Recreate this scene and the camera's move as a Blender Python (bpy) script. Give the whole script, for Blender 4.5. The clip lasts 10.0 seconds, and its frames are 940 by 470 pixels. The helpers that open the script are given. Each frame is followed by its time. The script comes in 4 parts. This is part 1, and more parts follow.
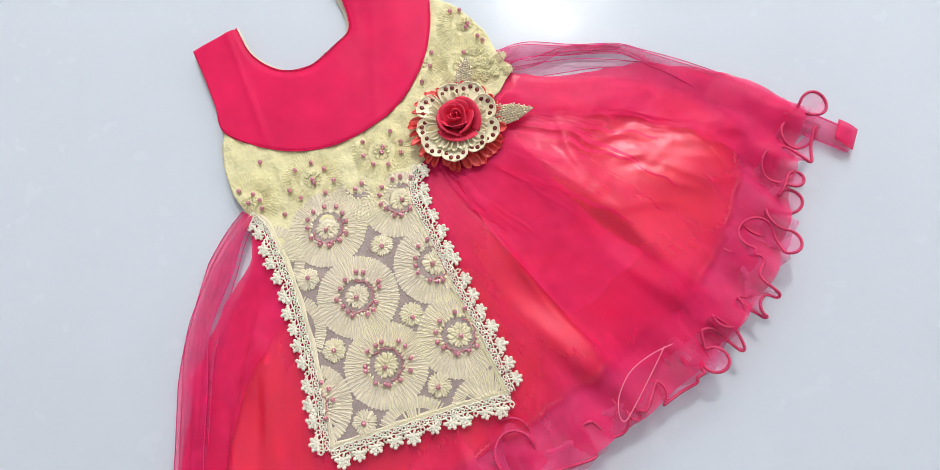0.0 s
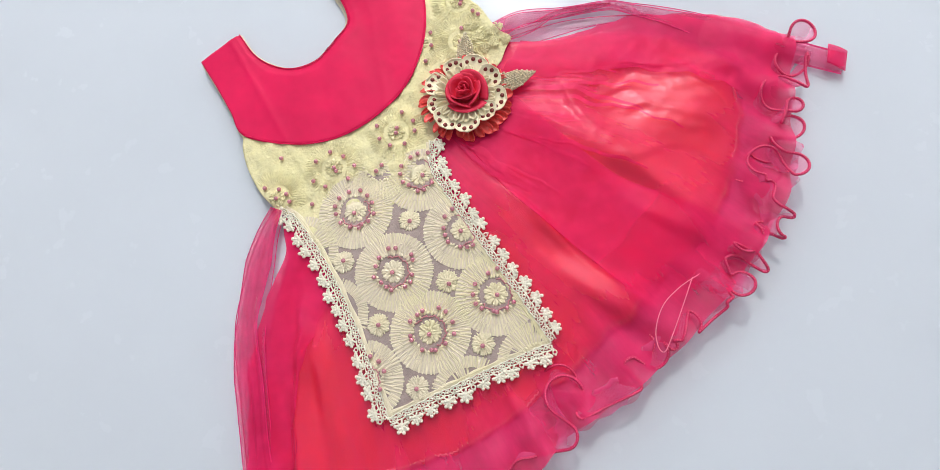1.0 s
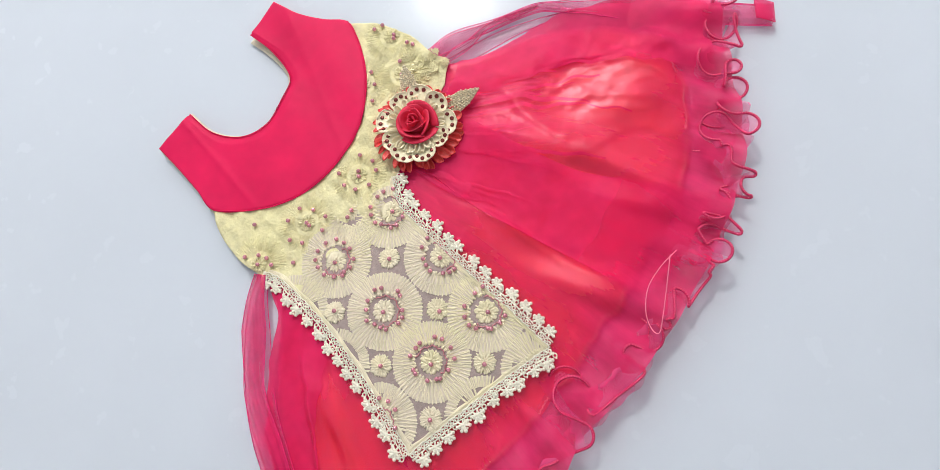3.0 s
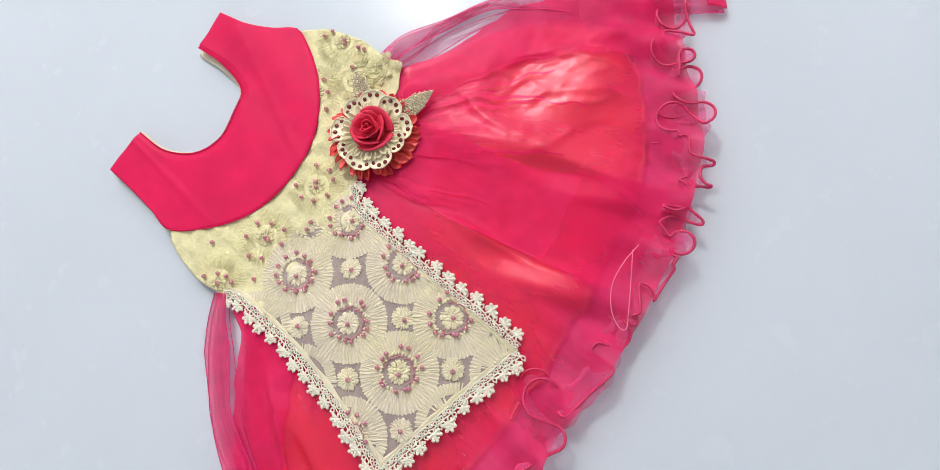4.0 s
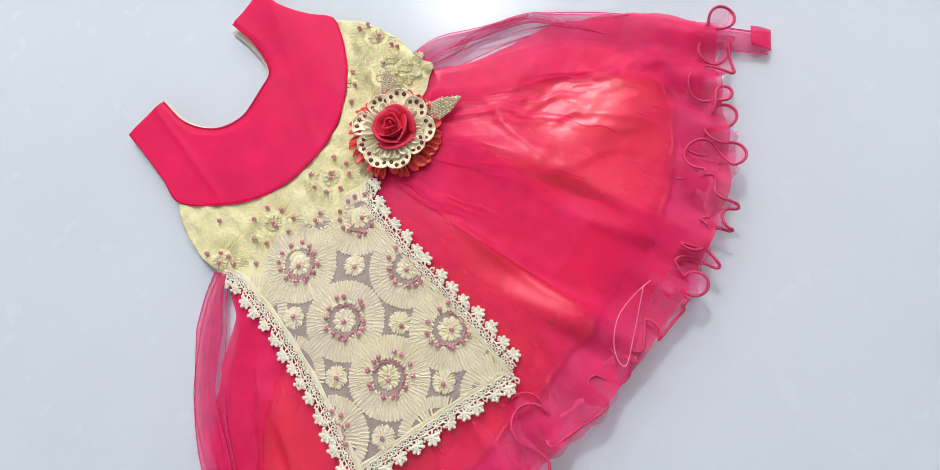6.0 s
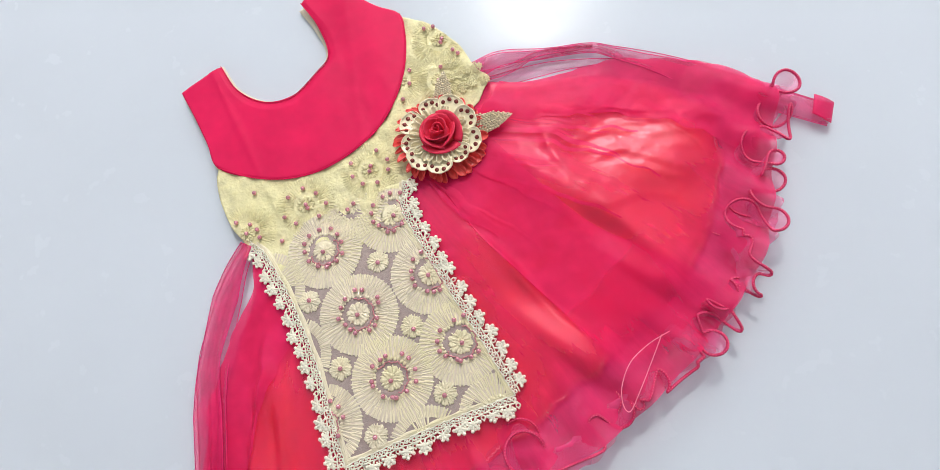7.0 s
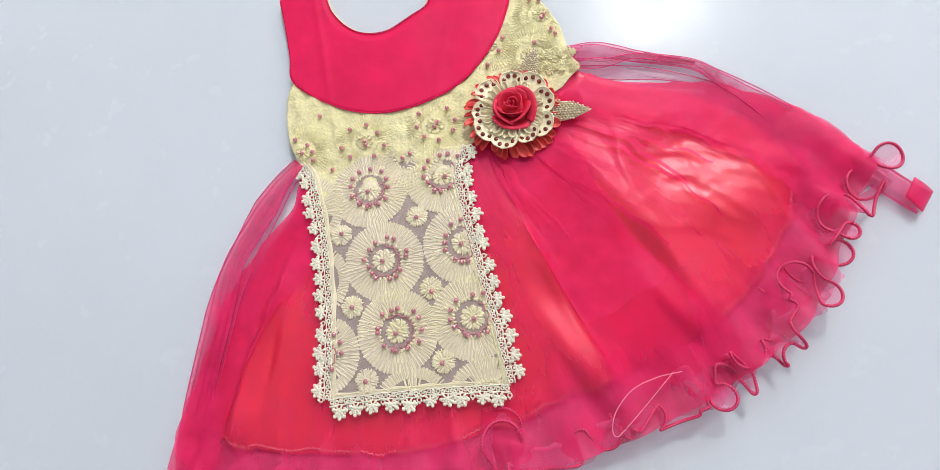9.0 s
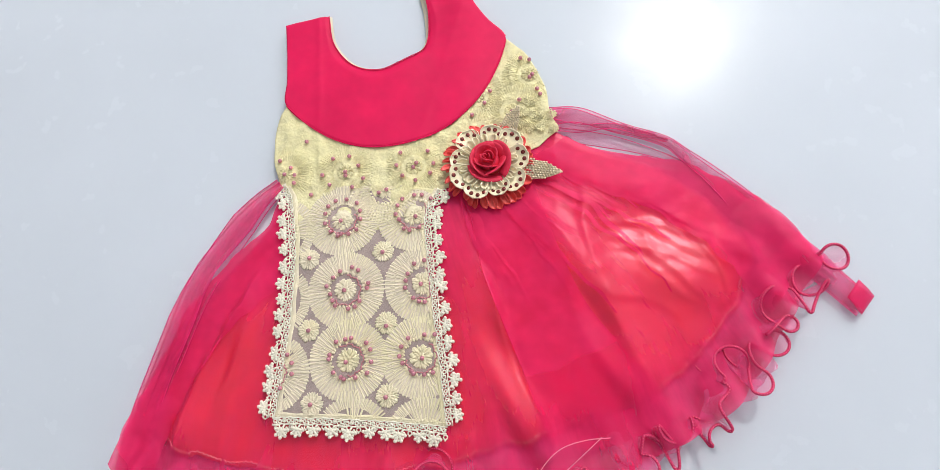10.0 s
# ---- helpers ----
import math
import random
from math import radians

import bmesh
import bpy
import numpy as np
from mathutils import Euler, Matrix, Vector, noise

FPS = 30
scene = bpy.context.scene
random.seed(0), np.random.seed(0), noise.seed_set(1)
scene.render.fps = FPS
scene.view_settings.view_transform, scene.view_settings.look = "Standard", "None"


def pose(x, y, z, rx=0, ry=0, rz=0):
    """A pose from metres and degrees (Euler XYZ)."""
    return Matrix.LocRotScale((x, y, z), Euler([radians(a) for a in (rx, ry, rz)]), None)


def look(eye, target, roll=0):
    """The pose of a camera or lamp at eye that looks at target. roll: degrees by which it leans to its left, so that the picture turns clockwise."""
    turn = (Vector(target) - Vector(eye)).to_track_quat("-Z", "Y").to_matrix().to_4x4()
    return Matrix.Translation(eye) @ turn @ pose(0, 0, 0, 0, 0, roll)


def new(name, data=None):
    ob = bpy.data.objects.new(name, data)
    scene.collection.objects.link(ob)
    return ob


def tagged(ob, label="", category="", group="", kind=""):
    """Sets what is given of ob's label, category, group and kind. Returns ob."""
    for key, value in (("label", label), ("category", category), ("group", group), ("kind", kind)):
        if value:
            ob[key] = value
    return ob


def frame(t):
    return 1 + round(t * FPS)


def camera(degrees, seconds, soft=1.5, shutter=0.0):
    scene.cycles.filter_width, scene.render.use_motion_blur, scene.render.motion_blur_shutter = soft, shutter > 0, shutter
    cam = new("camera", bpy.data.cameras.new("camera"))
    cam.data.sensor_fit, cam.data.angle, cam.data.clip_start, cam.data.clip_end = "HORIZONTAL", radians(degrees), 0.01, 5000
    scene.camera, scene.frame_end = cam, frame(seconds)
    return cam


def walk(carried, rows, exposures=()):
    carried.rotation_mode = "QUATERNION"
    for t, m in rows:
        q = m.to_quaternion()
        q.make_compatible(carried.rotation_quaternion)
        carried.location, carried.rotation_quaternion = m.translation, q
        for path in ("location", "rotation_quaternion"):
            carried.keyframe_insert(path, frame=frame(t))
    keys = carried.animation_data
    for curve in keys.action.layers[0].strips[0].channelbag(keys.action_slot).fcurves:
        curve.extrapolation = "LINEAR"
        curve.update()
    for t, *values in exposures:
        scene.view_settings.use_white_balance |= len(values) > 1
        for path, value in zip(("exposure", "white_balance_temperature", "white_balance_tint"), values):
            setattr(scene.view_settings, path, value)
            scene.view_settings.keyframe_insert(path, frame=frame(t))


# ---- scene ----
cam = camera(80.22, 10.0, soft=0.55)
PATH = [
    (0.0, 0.1023, -0.0791, 0.4284, 12.94, 4.73, -15.41),
    (0.5, 0.0958, -0.0878, 0.4318, 12.38, 5.60, -20.29),
    (1.0, 0.0745, -0.0995, 0.4430, 11.95, 6.18, -22.76),
    (1.5, 0.0840, -0.1002, 0.4510, 12.11, 6.61, -26.15),
    (2.0, 0.0854, -0.1015, 0.4540, 11.74, 7.04, -29.40),
    (2.5, 0.0853, -0.1006, 0.4538, 10.91, 7.98, -32.05),
    (2.7, 0.0907, -0.0981, 0.4525, 10.85, 8.84, -33.38),
    (3.8, 0.1162, -0.1042, 0.4433, 10.47, 9.02, -37.89),
    (4.0, 0.1201, -0.1052, 0.4407, 9.96, 8.38, -38.54),
    (4.5, 0.1305, -0.1077, 0.4424, 10.70, 7.49, -38.35),
    (5.0, 0.1370, -0.1166, 0.4423, 11.34, 7.54, -38.48),
    (5.5, 0.1285, -0.1169, 0.4397, 10.02, 8.14, -35.41),
    (6.0, 0.1227, -0.0999, 0.4321, 11.70, 8.03, -30.99),
    (6.2, 0.1180, -0.0957, 0.4294, 13.22, 7.39, -28.97),
    (7.3, 0.1165, -0.0877, 0.4361, 13.64, 7.06, -16.53),
    (7.5, 0.1128, -0.0894, 0.4360, 13.32, 6.71, -13.67),
    (8.0, 0.1195, -0.0892, 0.4395, 13.65, 6.81, -10.15),
    (8.5, 0.1253, -0.0809, 0.4331, 13.78, 6.80, -8.33),
    (9.0, 0.1209, -0.0861, 0.4296, 13.15, 7.92, -3.18),
    (9.5, 0.1403, -0.0805, 0.4310, 13.70, 7.28, -1.09),
    (10.0, 0.1534, -0.0674, 0.4481, 15.62, 6.15, 4.27),
]
walk(cam, [(t, pose(*row)) for t, *row in PATH])

# ---- light, room brightness ----
world = bpy.data.worlds.new("world")
scene.world = world
world.use_nodes = True
world.node_tree.nodes["Background"].inputs[0].default_value = (0.8, 0.9, 1.0, 1)
world.node_tree.nodes["Background"].inputs[1].default_value = 0.15

CM = 0.01
LAMP = (0.97, 2.21, 2.85)


def area_lamp(name, at, target, size, power, colour):
    data = bpy.data.lights.new(name, "AREA")
    data.shape, data.size, data.energy, data.color = "DISK", size, power, colour
    ob = new(name, data)
    ob.matrix_world = look(at, target)
    return ob


area_lamp("lamp_light", LAMP, (0.97, 2.21, 0), 0.62, 62, (1.0, 0.97, 0.93))
# Large soft fill lamp, added to lift the ambient and weaken the shadows.
fill_lamp = area_lamp("fill_light", (1.0, 2.62, 1.5), (0.3, 0, 0.3), 1.5, 36, (0.90, 0.94, 1.0))
fill_lamp.data.shape, fill_lamp.data.size, fill_lamp.data.size_y = "RECTANGLE", 1.7, 1.1
scene.view_settings.exposure = 0.0


# ---- materials ----
def material(name, colour, rough=0.6, metal=0.0, var=0.12, scale=40.0, bump=0.15, bump_scale=900.0, sheen=0.0, coat=0.0, spec=0.5, fine=None):
    m = bpy.data.materials.new(name)
    m.use_nodes = True
    n, l = m.node_tree.nodes, m.node_tree.links
    b = n["Principled BSDF"]
    co = n.new("ShaderNodeTexCoord")
    big = n.new("ShaderNodeTexNoise")
    big.inputs["Scale"].default_value, big.inputs["Detail"].default_value = scale, 5
    l.new(co.outputs["Object"], big.inputs["Vector"])
    ramp = n.new("ShaderNodeMapRange")
    ramp.inputs["From Min"].default_value, ramp.inputs["From Max"].default_value = 0.3, 0.7
    ramp.inputs["To Min"].default_value, ramp.inputs["To Max"].default_value = 1 - var, 1 + var
    l.new(big.outputs["Fac"], ramp.inputs["Value"])
    mul = n.new("ShaderNodeVectorMath")
    mul.operation = "SCALE"
    mul.inputs[0].default_value = colour
    l.new(ramp.outputs[0], mul.inputs["Scale"])
    l.new(mul.outputs[0], b.inputs["Base Color"])
    b.inputs["Roughness"].default_value, b.inputs["Metallic"].default_value = rough, metal
    b.inputs["Sheen Weight"].default_value, b.inputs["Coat Weight"].default_value = sheen, coat
    b.inputs["Specular IOR Level"].default_value = spec
    if bump:
        small = n.new("ShaderNodeTexNoise")
        small.inputs["Scale"].default_value, small.inputs["Detail"].default_value = bump_scale, 3
        l.new(co.outputs["Object"], small.inputs["Vector"])
        bp = n.new("ShaderNodeBump")
        bp.inputs["Strength"].default_value, bp.inputs["Distance"].default_value = bump, 0.001
        l.new(small.outputs["Fac"], bp.inputs["Height"])
        l.new(bp.outputs[0], b.inputs["Normal"])
    return m


def sheer(name, colour, tint, cover, rough=0.45, var=0.1, gathers=None):
    """A see-through woven cloth: thread that scatters light, and gaps between."""
    m = material(name, colour, rough, var=0.08, scale=60, bump=0.1, bump_scale=1500, spec=0.2)
    n, l = m.node_tree.nodes, m.node_tree.links
    b, out = n["Principled BSDF"], n["Material Output"]
    gap = n.new("ShaderNodeBsdfTransparent")
    gap.inputs[0].default_value = (*tint, 1)
    trans = n.new("ShaderNodeBsdfTranslucent")
    trans.inputs[0].default_value = (*colour, 1)
    thread = n.new("ShaderNodeMixShader")
    thread.inputs[0].default_value = 0.22
    l.new(b.outputs[0], thread.inputs[1])
    l.new(trans.outputs[0], thread.inputs[2])
    co = n.new("ShaderNodeTexCoord")
    noise_t = n.new("ShaderNodeTexNoise")
    noise_t.inputs["Scale"].default_value = 35
    if gathers:
        stretch = n.new("ShaderNodeMapping")
        stretch.inputs["Scale"].default_value = (gathers, 1.3, 1)
        noise_t.inputs["Scale"].default_value, noise_t.inputs["Detail"].default_value, noise_t.inputs["Roughness"].default_value = 1.0, 7, 0.62
        l.new(co.outputs["UV"], stretch.inputs["Vector"])
        l.new(stretch.outputs[0], noise_t.inputs["Vector"])
    else:
        l.new(co.outputs["Object"], noise_t.inputs["Vector"])
    mr = n.new("ShaderNodeMapRange")
    mr.inputs["From Min"].default_value, mr.inputs["From Max"].default_value = 0.3, 0.7
    mr.inputs["To Min"].default_value, mr.inputs["To Max"].default_value = cover - var, cover + var
    l.new(noise_t.outputs["Fac"], mr.inputs["Value"])
    mix = n.new("ShaderNodeMixShader")
    if gathers:
        split = n.new("ShaderNodeSeparateXYZ")
        l.new(co.outputs["UV"], split.inputs[0])
        waist = n.new("ShaderNodeMapRange")
        waist.interpolation_type = "SMOOTHSTEP"
        waist.inputs["From Min"].default_value, waist.inputs["From Max"].default_value = 0.42, 0.85
        waist.inputs["To Min"].default_value, waist.inputs["To Max"].default_value = 0.0, 0.26
        l.new(split.outputs[1], waist.inputs["Value"])
        dense = n.new("ShaderNodeMath")
        l.new(mr.outputs[0], dense.inputs[0])
        l.new(waist.outputs[0], dense.inputs[1])
        border = n.new("ShaderNodeMapRange")
        border.interpolation_type = "SMOOTHSTEP"
        border.inputs["From Min"].default_value, border.inputs["From Max"].default_value = 0.26, 0.1
        border.inputs["To Min"].default_value, border.inputs["To Max"].default_value = 0.0, 0.15
        l.new(split.outputs[1], border.inputs["Value"])
        doubled = n.new("ShaderNodeMath")
        l.new(dense.outputs[0], doubled.inputs[0])
        l.new(border.outputs[0], doubled.inputs[1])
        l.new(doubled.outputs[0], mix.inputs[0])
    else:
        l.new(mr.outputs[0], mix.inputs[0])
    l.new(gap.outputs[0], mix.inputs[1])
    l.new(thread.outputs[0], mix.inputs[2])
    l.new(mix.outputs[0], out.inputs["Surface"])
    return m


FLOOR = material("white_laminate", (0.66, 0.71, 0.775), 0.2, var=0.02, scale=6, bump=0.02, bump_scale=300, spec=0.2)
fl = FLOOR.node_tree
speck = fl.nodes.new("ShaderNodeTexNoise")
speck.inputs["Scale"].default_value, speck.inputs["Detail"].default_value = 170, 6
level = fl.nodes.new("ShaderNodeMapRange")
level.inputs["From Min"].default_value, level.inputs["From Max"].default_value = 0.35, 0.75
level.inputs["To Min"].default_value, level.inputs["To Max"].default_value = 0.2, 0.3
fl.links.new(speck.outputs["Fac"], level.inputs["Value"])
fl.links.new(level.outputs[0], fl.nodes["Principled BSDF"].inputs["Roughness"])
WALL = material("white_wall_paint", (0.8, 0.8, 0.8), 0.8, var=0.03, scale=3, bump=0.1, bump_scale=120)
SATIN = material("red_satin", (0.87, 0.048, 0.048), 0.3, var=0.1, scale=50, bump=0.28, bump_scale=1100, sheen=0.0, spec=1.0)
SATIN.node_tree.nodes["Principled BSDF"].inputs["Coat Weight"].default_value = 0.8
SATIN.node_tree.nodes["Principled BSDF"].inputs["Coat Roughness"].default_value = 0.22
ORGANZA = sheer("pink_organza", (0.98, 0.042, 0.22), (1.0, 0.64, 0.75), 0.5)
GATHERED = sheer("gathered_pink_organza", (0.98, 0.034, 0.2), (1.0, 0.78, 0.82), 0.34, var=0.17, gathers=16)
ROSETHREAD = material("dusty_rose_thread", (0.62, 0.24, 0.27), 0.6, var=0.25, scale=260, bump=0.3)
PALECORD = material("pale_pink_stitch", (0.88, 0.15, 0.28), 0.5, bump=0)
FLOUNCE = sheer("bright_pink_tulle", (0.99, 0.13, 0.37), (1.0, 0.88, 0.93), 0.4, var=0.14)
WEB = sheer("hot_pink_tulle", (0.99, 0.11, 0.34), (1.0, 0.88, 0.93), 0.36, var=0.16)
EDGE = material("raspberry_rolled_edge", (0.74, 0.02, 0.2), 0.5, var=0.2, scale=300, bump=0.2)
HEMSTITCH = material("salmon_hem_stitch", (0.98, 0.5, 0.44), 0.5, var=0.2, scale=400, bump=0)
PINKTHREAD = material("pink_thread", (0.9, 0.30, 0.42), 0.5, bump=0)
TULLE = sheer("pale_pink_tulle", (0.99, 0.15, 0.4), (1.0, 0.88, 0.93), 0.22)
YOKE = material("crimson_yoke_cloth", (0.77, 0.009, 0.092), 0.55, var=0.1, scale=30, bump=0.13, bump_scale=2200, spec=0.18)
CORD = material("raspberry_cord", (0.62, 0.009, 0.1), 0.5, var=0.2, scale=900, bump=0.3, bump_scale=1500)
LINING = material("cream_lining", (0.78, 0.72, 0.55), 0.8, var=0.06, scale=50)
CREAM = material("yellow_cream_lace_cloth", (0.84, 0.77, 0.45), 0.8, var=0.12, scale=110, bump=1.0, bump_scale=330)
THREAD = material("cream_embroidery_thread", (0.89, 0.80, 0.60), 0.75, var=0.1, scale=120, bump=0.4, bump_scale=1500, spec=0.15)
GUIPURE = material("ivory_guipure_thread", (0.93, 0.885, 0.73), 0.75, var=0.1, scale=200, bump=0.4, bump_scale=1800)
BACKING = material("beige_embroidery_backing", (0.79, 0.68, 0.54), 0.8, var=0.12, scale=150, bump=0.4, bump_scale=1500)
NET = material("taupe_net", (0.44, 0.34, 0.31), 0.85, var=0.12, scale=150, bump=0.6, bump_scale=1600)
PEARL = material("pink_pearl", (0.74, 0.3, 0.37), 0.14, metal=0.5, var=0.15, scale=60, bump=0, coat=0.6)


def yellowed(mat, colour, share, scale):
    """Soft yellow stains in the cloth's own colour."""
    n, l = mat.node_tree.nodes, mat.node_tree.links
    slot = n["Principled BSDF"].inputs["Base Color"]
    mix = n.new("ShaderNodeMix")
    mix.data_type = "RGBA"
    patch = n.new("ShaderNodeTexNoise")
    patch.inputs["Scale"].default_value, patch.inputs["Detail"].default_value = scale, 3
    amount = n.new("ShaderNodeMapRange")
    amount.inputs["From Min"].default_value, amount.inputs["From Max"].default_value = 0.45, 0.68
    amount.inputs["To Max"].default_value = share
    where = n.new("ShaderNodeTexCoord")
    l.new(where.outputs["Object"], patch.inputs["Vector"])
    l.new(patch.outputs["Fac"], amount.inputs["Value"])
    l.new(amount.outputs[0], mix.inputs[0])
    if slot.is_linked:
        l.new(slot.links[0].from_socket, mix.inputs[6])
    else:
        mix.inputs[6].default_value = slot.default_value
    mix.inputs[7].default_value = (*colour, 1)
    l.new(mix.outputs[2], slot)


yellowed(THREAD, (0.84, 0.77, 0.45), 0.65, 14)
yellowed(CREAM, (0.84, 0.77, 0.38), 0.4, 22)
ROSE = material("red_foam_rose", (0.76, 0.032, 0.085), 0.6, var=0.1, scale=90, bump=0.15, bump_scale=900, spec=0.3)
CORAL = material("coral_satin_ribbon", (0.85, 0.09, 0.08), 0.3, var=0.12, scale=120, bump=0.1)
IVORY = material("ivory_satin_petal", (0.95, 0.86, 0.6), 0.4, var=0.06, scale=90, bump=0.1)
STUD = material("brown_red_stud", (0.20, 0.03, 0.025), 0.25, metal=0.3, var=0.3, scale=300, bump=0)
BRONZE = material("bronze_stud", (0.22, 0.16, 0.08), 0.25, metal=0.8, var=0.3, scale=300, bump=0)
GOLD = material("champagne_glitter", (0.82, 0.72, 0.52), 0.35, metal=0.55, var=0.35, scale=700, bump=1.0, bump_scale=900)
GREY = material("grey_lint", (0.25, 0.25, 0.27), 0.8)
LAMPGLASS = bpy.data.materials.new("lamp_diffuser")
LAMPGLASS.use_nodes = True
LAMPGLASS.node_tree.nodes["Principled BSDF"].inputs["Emission Color"].default_value = (1, 0.98, 0.95, 1)
LAMPGLASS.node_tree.nodes["Principled BSDF"].inputs["Emission Strength"].default_value = 12


# ---- mesh helpers (centimetres in, metres out) ----
def part(name, mesh, mat, parent=None, label="", at=None):
    if not mesh.materials:
        mesh.materials.append(mat)
    ob = new(name, mesh)
    ob.parent = parent
    if at is not None:
        ob.matrix_basis = at
    return tagged(ob, label) if label else ob


def raw(verts, faces, smooth=True):
    me = bpy.data.meshes.new("mesh")
    me.from_pydata([tuple(CM * c for c in v) for v in verts], [], [tuple(int(i) for i in f) for f in faces])
    me.polygons.foreach_set("use_smooth", [smooth] * len(me.polygons))
    me.update()
    return me


def merged(*pieces):
    verts, faces = [], []
    for v, f in pieces:
        faces += [tuple(i + len(verts) for i in q) for q in f]
        verts += [tuple(p) for p in v]
    return verts, faces


def spline(points, n, closed=False):
    """Catmull-Rom curve through the points, n samples evenly spread along it."""
    p = np.array(points, float)
    p = np.vstack([p[-1:], p, p[:2]]) if closed else np.vstack([2 * p[0] - p[1], p, 2 * p[-1] - p[-2]])
    out = []
    for i in range(1, len(p) - 2):
        t = np.linspace(0, 1, 24, endpoint=False)[:, None]
        a, b, c, d = p[i - 1], p[i], p[i + 1], p[i + 2]
        out.append(0.5 * (2 * b + (c - a) * t + (2 * a - 5 * b + 4 * c - d) * t ** 2 + (3 * b - a - 3 * c + d) * t ** 3))
    q = np.vstack(out + [p[-2:-1]])
    s = np.r_[0, np.cumsum(np.linalg.norm(np.diff(q, axis=0), axis=1))]
    k = np.linspace(0, s[-1], n)
    return np.stack([np.interp(k, s, q[:, j]) for j in range(q.shape[1])], 1)


def coons(bottom, top, left, right, nu, nv):
    """The plane patch between four curves; u runs along bottom and top, v from bottom to top."""
    b, t, l, r = spline(bottom, nu), spline(top, nu), spline(left, nv), spline(right, nv)
    u, v = np.linspace(0, 1, nu)[:, None, None], np.linspace(0, 1, nv)[None, :, None]
    flat = (1 - v) * b[:, None] + v * t[:, None] + (1 - u) * l[None] + u * r[None]
    return flat - ((1 - u) * (1 - v) * b[0] + u * (1 - v) * b[-1] + (1 - u) * v * t[0] + u * v * t[-1])


def sheet(p, thick=0.0, keep=None):
    """Verts and faces of a grid of places; with thick, closed by a second skin below."""
    nu, nv = p.shape[:2]
    idx = np.arange(nu * nv).reshape(nu, nv)
    f = np.stack([idx[:-1, :-1], idx[1:, :-1], idx[1:, 1:], idx[:-1, 1:]], -1).reshape(-1, 4)
    if keep is not None:
        f = f[keep[f].all(1)]
    verts, faces = p.reshape(-1, 3), [tuple(q) for q in f]
    if thick:
        du, dv = np.gradient(p, axis=0), np.gradient(p, axis=1)
        nrm = np.cross(du, dv)
        nrm /= np.linalg.norm(nrm, axis=2, keepdims=True) + 1e-9
        low = (p - nrm * thick).reshape(-1, 3)
        n = len(verts)
        edge = {}
        for q in faces:
            for a, b in zip(q, q[1:] + q[:1]):
                edge[(a, b)] = edge.get((b, a), 0) + 1
        rim = [(b, a, a + n, b + n) for (a, b) in edge if (b, a) not in edge]
        faces = faces + [tuple(i + n for i in reversed(q)) for q in faces] + rim
        verts = np.vstack([verts, low])
    return verts, faces


def tube(path, radius, sides=7, ripple=0.0, pitch=0.14):
    """A cord along a path, optionally beaded like a stitched roll."""
    p = np.array(path, float)
    tan = np.gradient(p, axis=0)
    tan /= np.linalg.norm(tan, axis=1, keepdims=True) + 1e-9
    up = np.array([0.1, 0.05, 1.0])
    side = np.cross(tan, up)
    side /= np.linalg.norm(side, axis=1, keepdims=True) + 1e-9
    nor = np.cross(side, tan)
    s = np.r_[0, np.cumsum(np.linalg.norm(np.diff(p, axis=0), axis=1))]
    rad = radius * (1 + ripple * np.sin(2 * np.pi * s / pitch))
    verts = []
    for k in range(sides):
        a = 2 * np.pi * k / sides
        verts.append(p + rad[:, None] * (np.cos(a) * side + np.sin(a) * nor))
    v = np.stack(verts, 1).reshape(-1, 3)
    faces = []
    for i in range(len(p) - 1):
        for k in range(sides):
            k2 = (k + 1) % sides
            faces.append((i * sides + k, i * sides + k2, (i + 1) * sides + k2, (i + 1) * sides + k))
    faces.append(tuple(range(sides))[::-1])
    faces.append(tuple((len(p) - 1) * sides + k for k in range(sides)))
    return v, faces


def blob(c, r, seg=8, rings=5):
    """An ellipsoid; r has three radii."""
    verts, faces = [(c[0], c[1], c[2] + r[2])], []
    for i in range(1, rings):
        th = math.pi * i / rings
        for k in range(seg):
            ph = 2 * math.pi * k / seg
            verts.append((c[0] + r[0] * math.sin(th) * math.cos(ph), c[1] + r[1] * math.sin(th) * math.sin(ph), c[2] + r[2] * math.cos(th)))
    verts.append((c[0], c[1], c[2] - r[2]))
    last = len(verts) - 1
    for k in range(seg):
        k2 = (k + 1) % seg
        faces.append((0, 1 + k, 1 + k2))
        for i in range(rings - 2):
            a = 1 + i * seg
            faces.append((a + k, a + seg + k, a + seg + k2, a + k2))
        a = 1 + (rings - 2) * seg
        faces.append((last, a + k2, a + k))
    return verts, faces


def turned(piece, angle, x=0.0, y=0.0, z=0.0):
    v, f = piece
    c, s = math.cos(angle), math.sin(angle)
    return [(x + c * a - s * b, y + s * a + c * b, z + d) for a, b, d in v], f


def ring(c, r, thick, seg=10):
    a = np.linspace(0, 2 * np.pi, seg + 1)
    return tube(np.stack([c[0] + r * np.cos(a), c[1] + r * np.sin(a), np.full(seg + 1, c[2])], 1), thick, 5)


def box_mesh(x0, x1, y0, y1, z0, z1):
    v = [(x, y, z) for z in (z0, z1) for y in (y0, y1) for x in (x0, x1)]
    f = [(0, 2, 3, 1), (4, 5, 7, 6), (0, 1, 5, 4), (2, 6, 7, 3), (0, 4, 6, 2), (1, 3, 7, 5)]
    return raw([tuple(100 * c for c in p) for p in v], f, False)


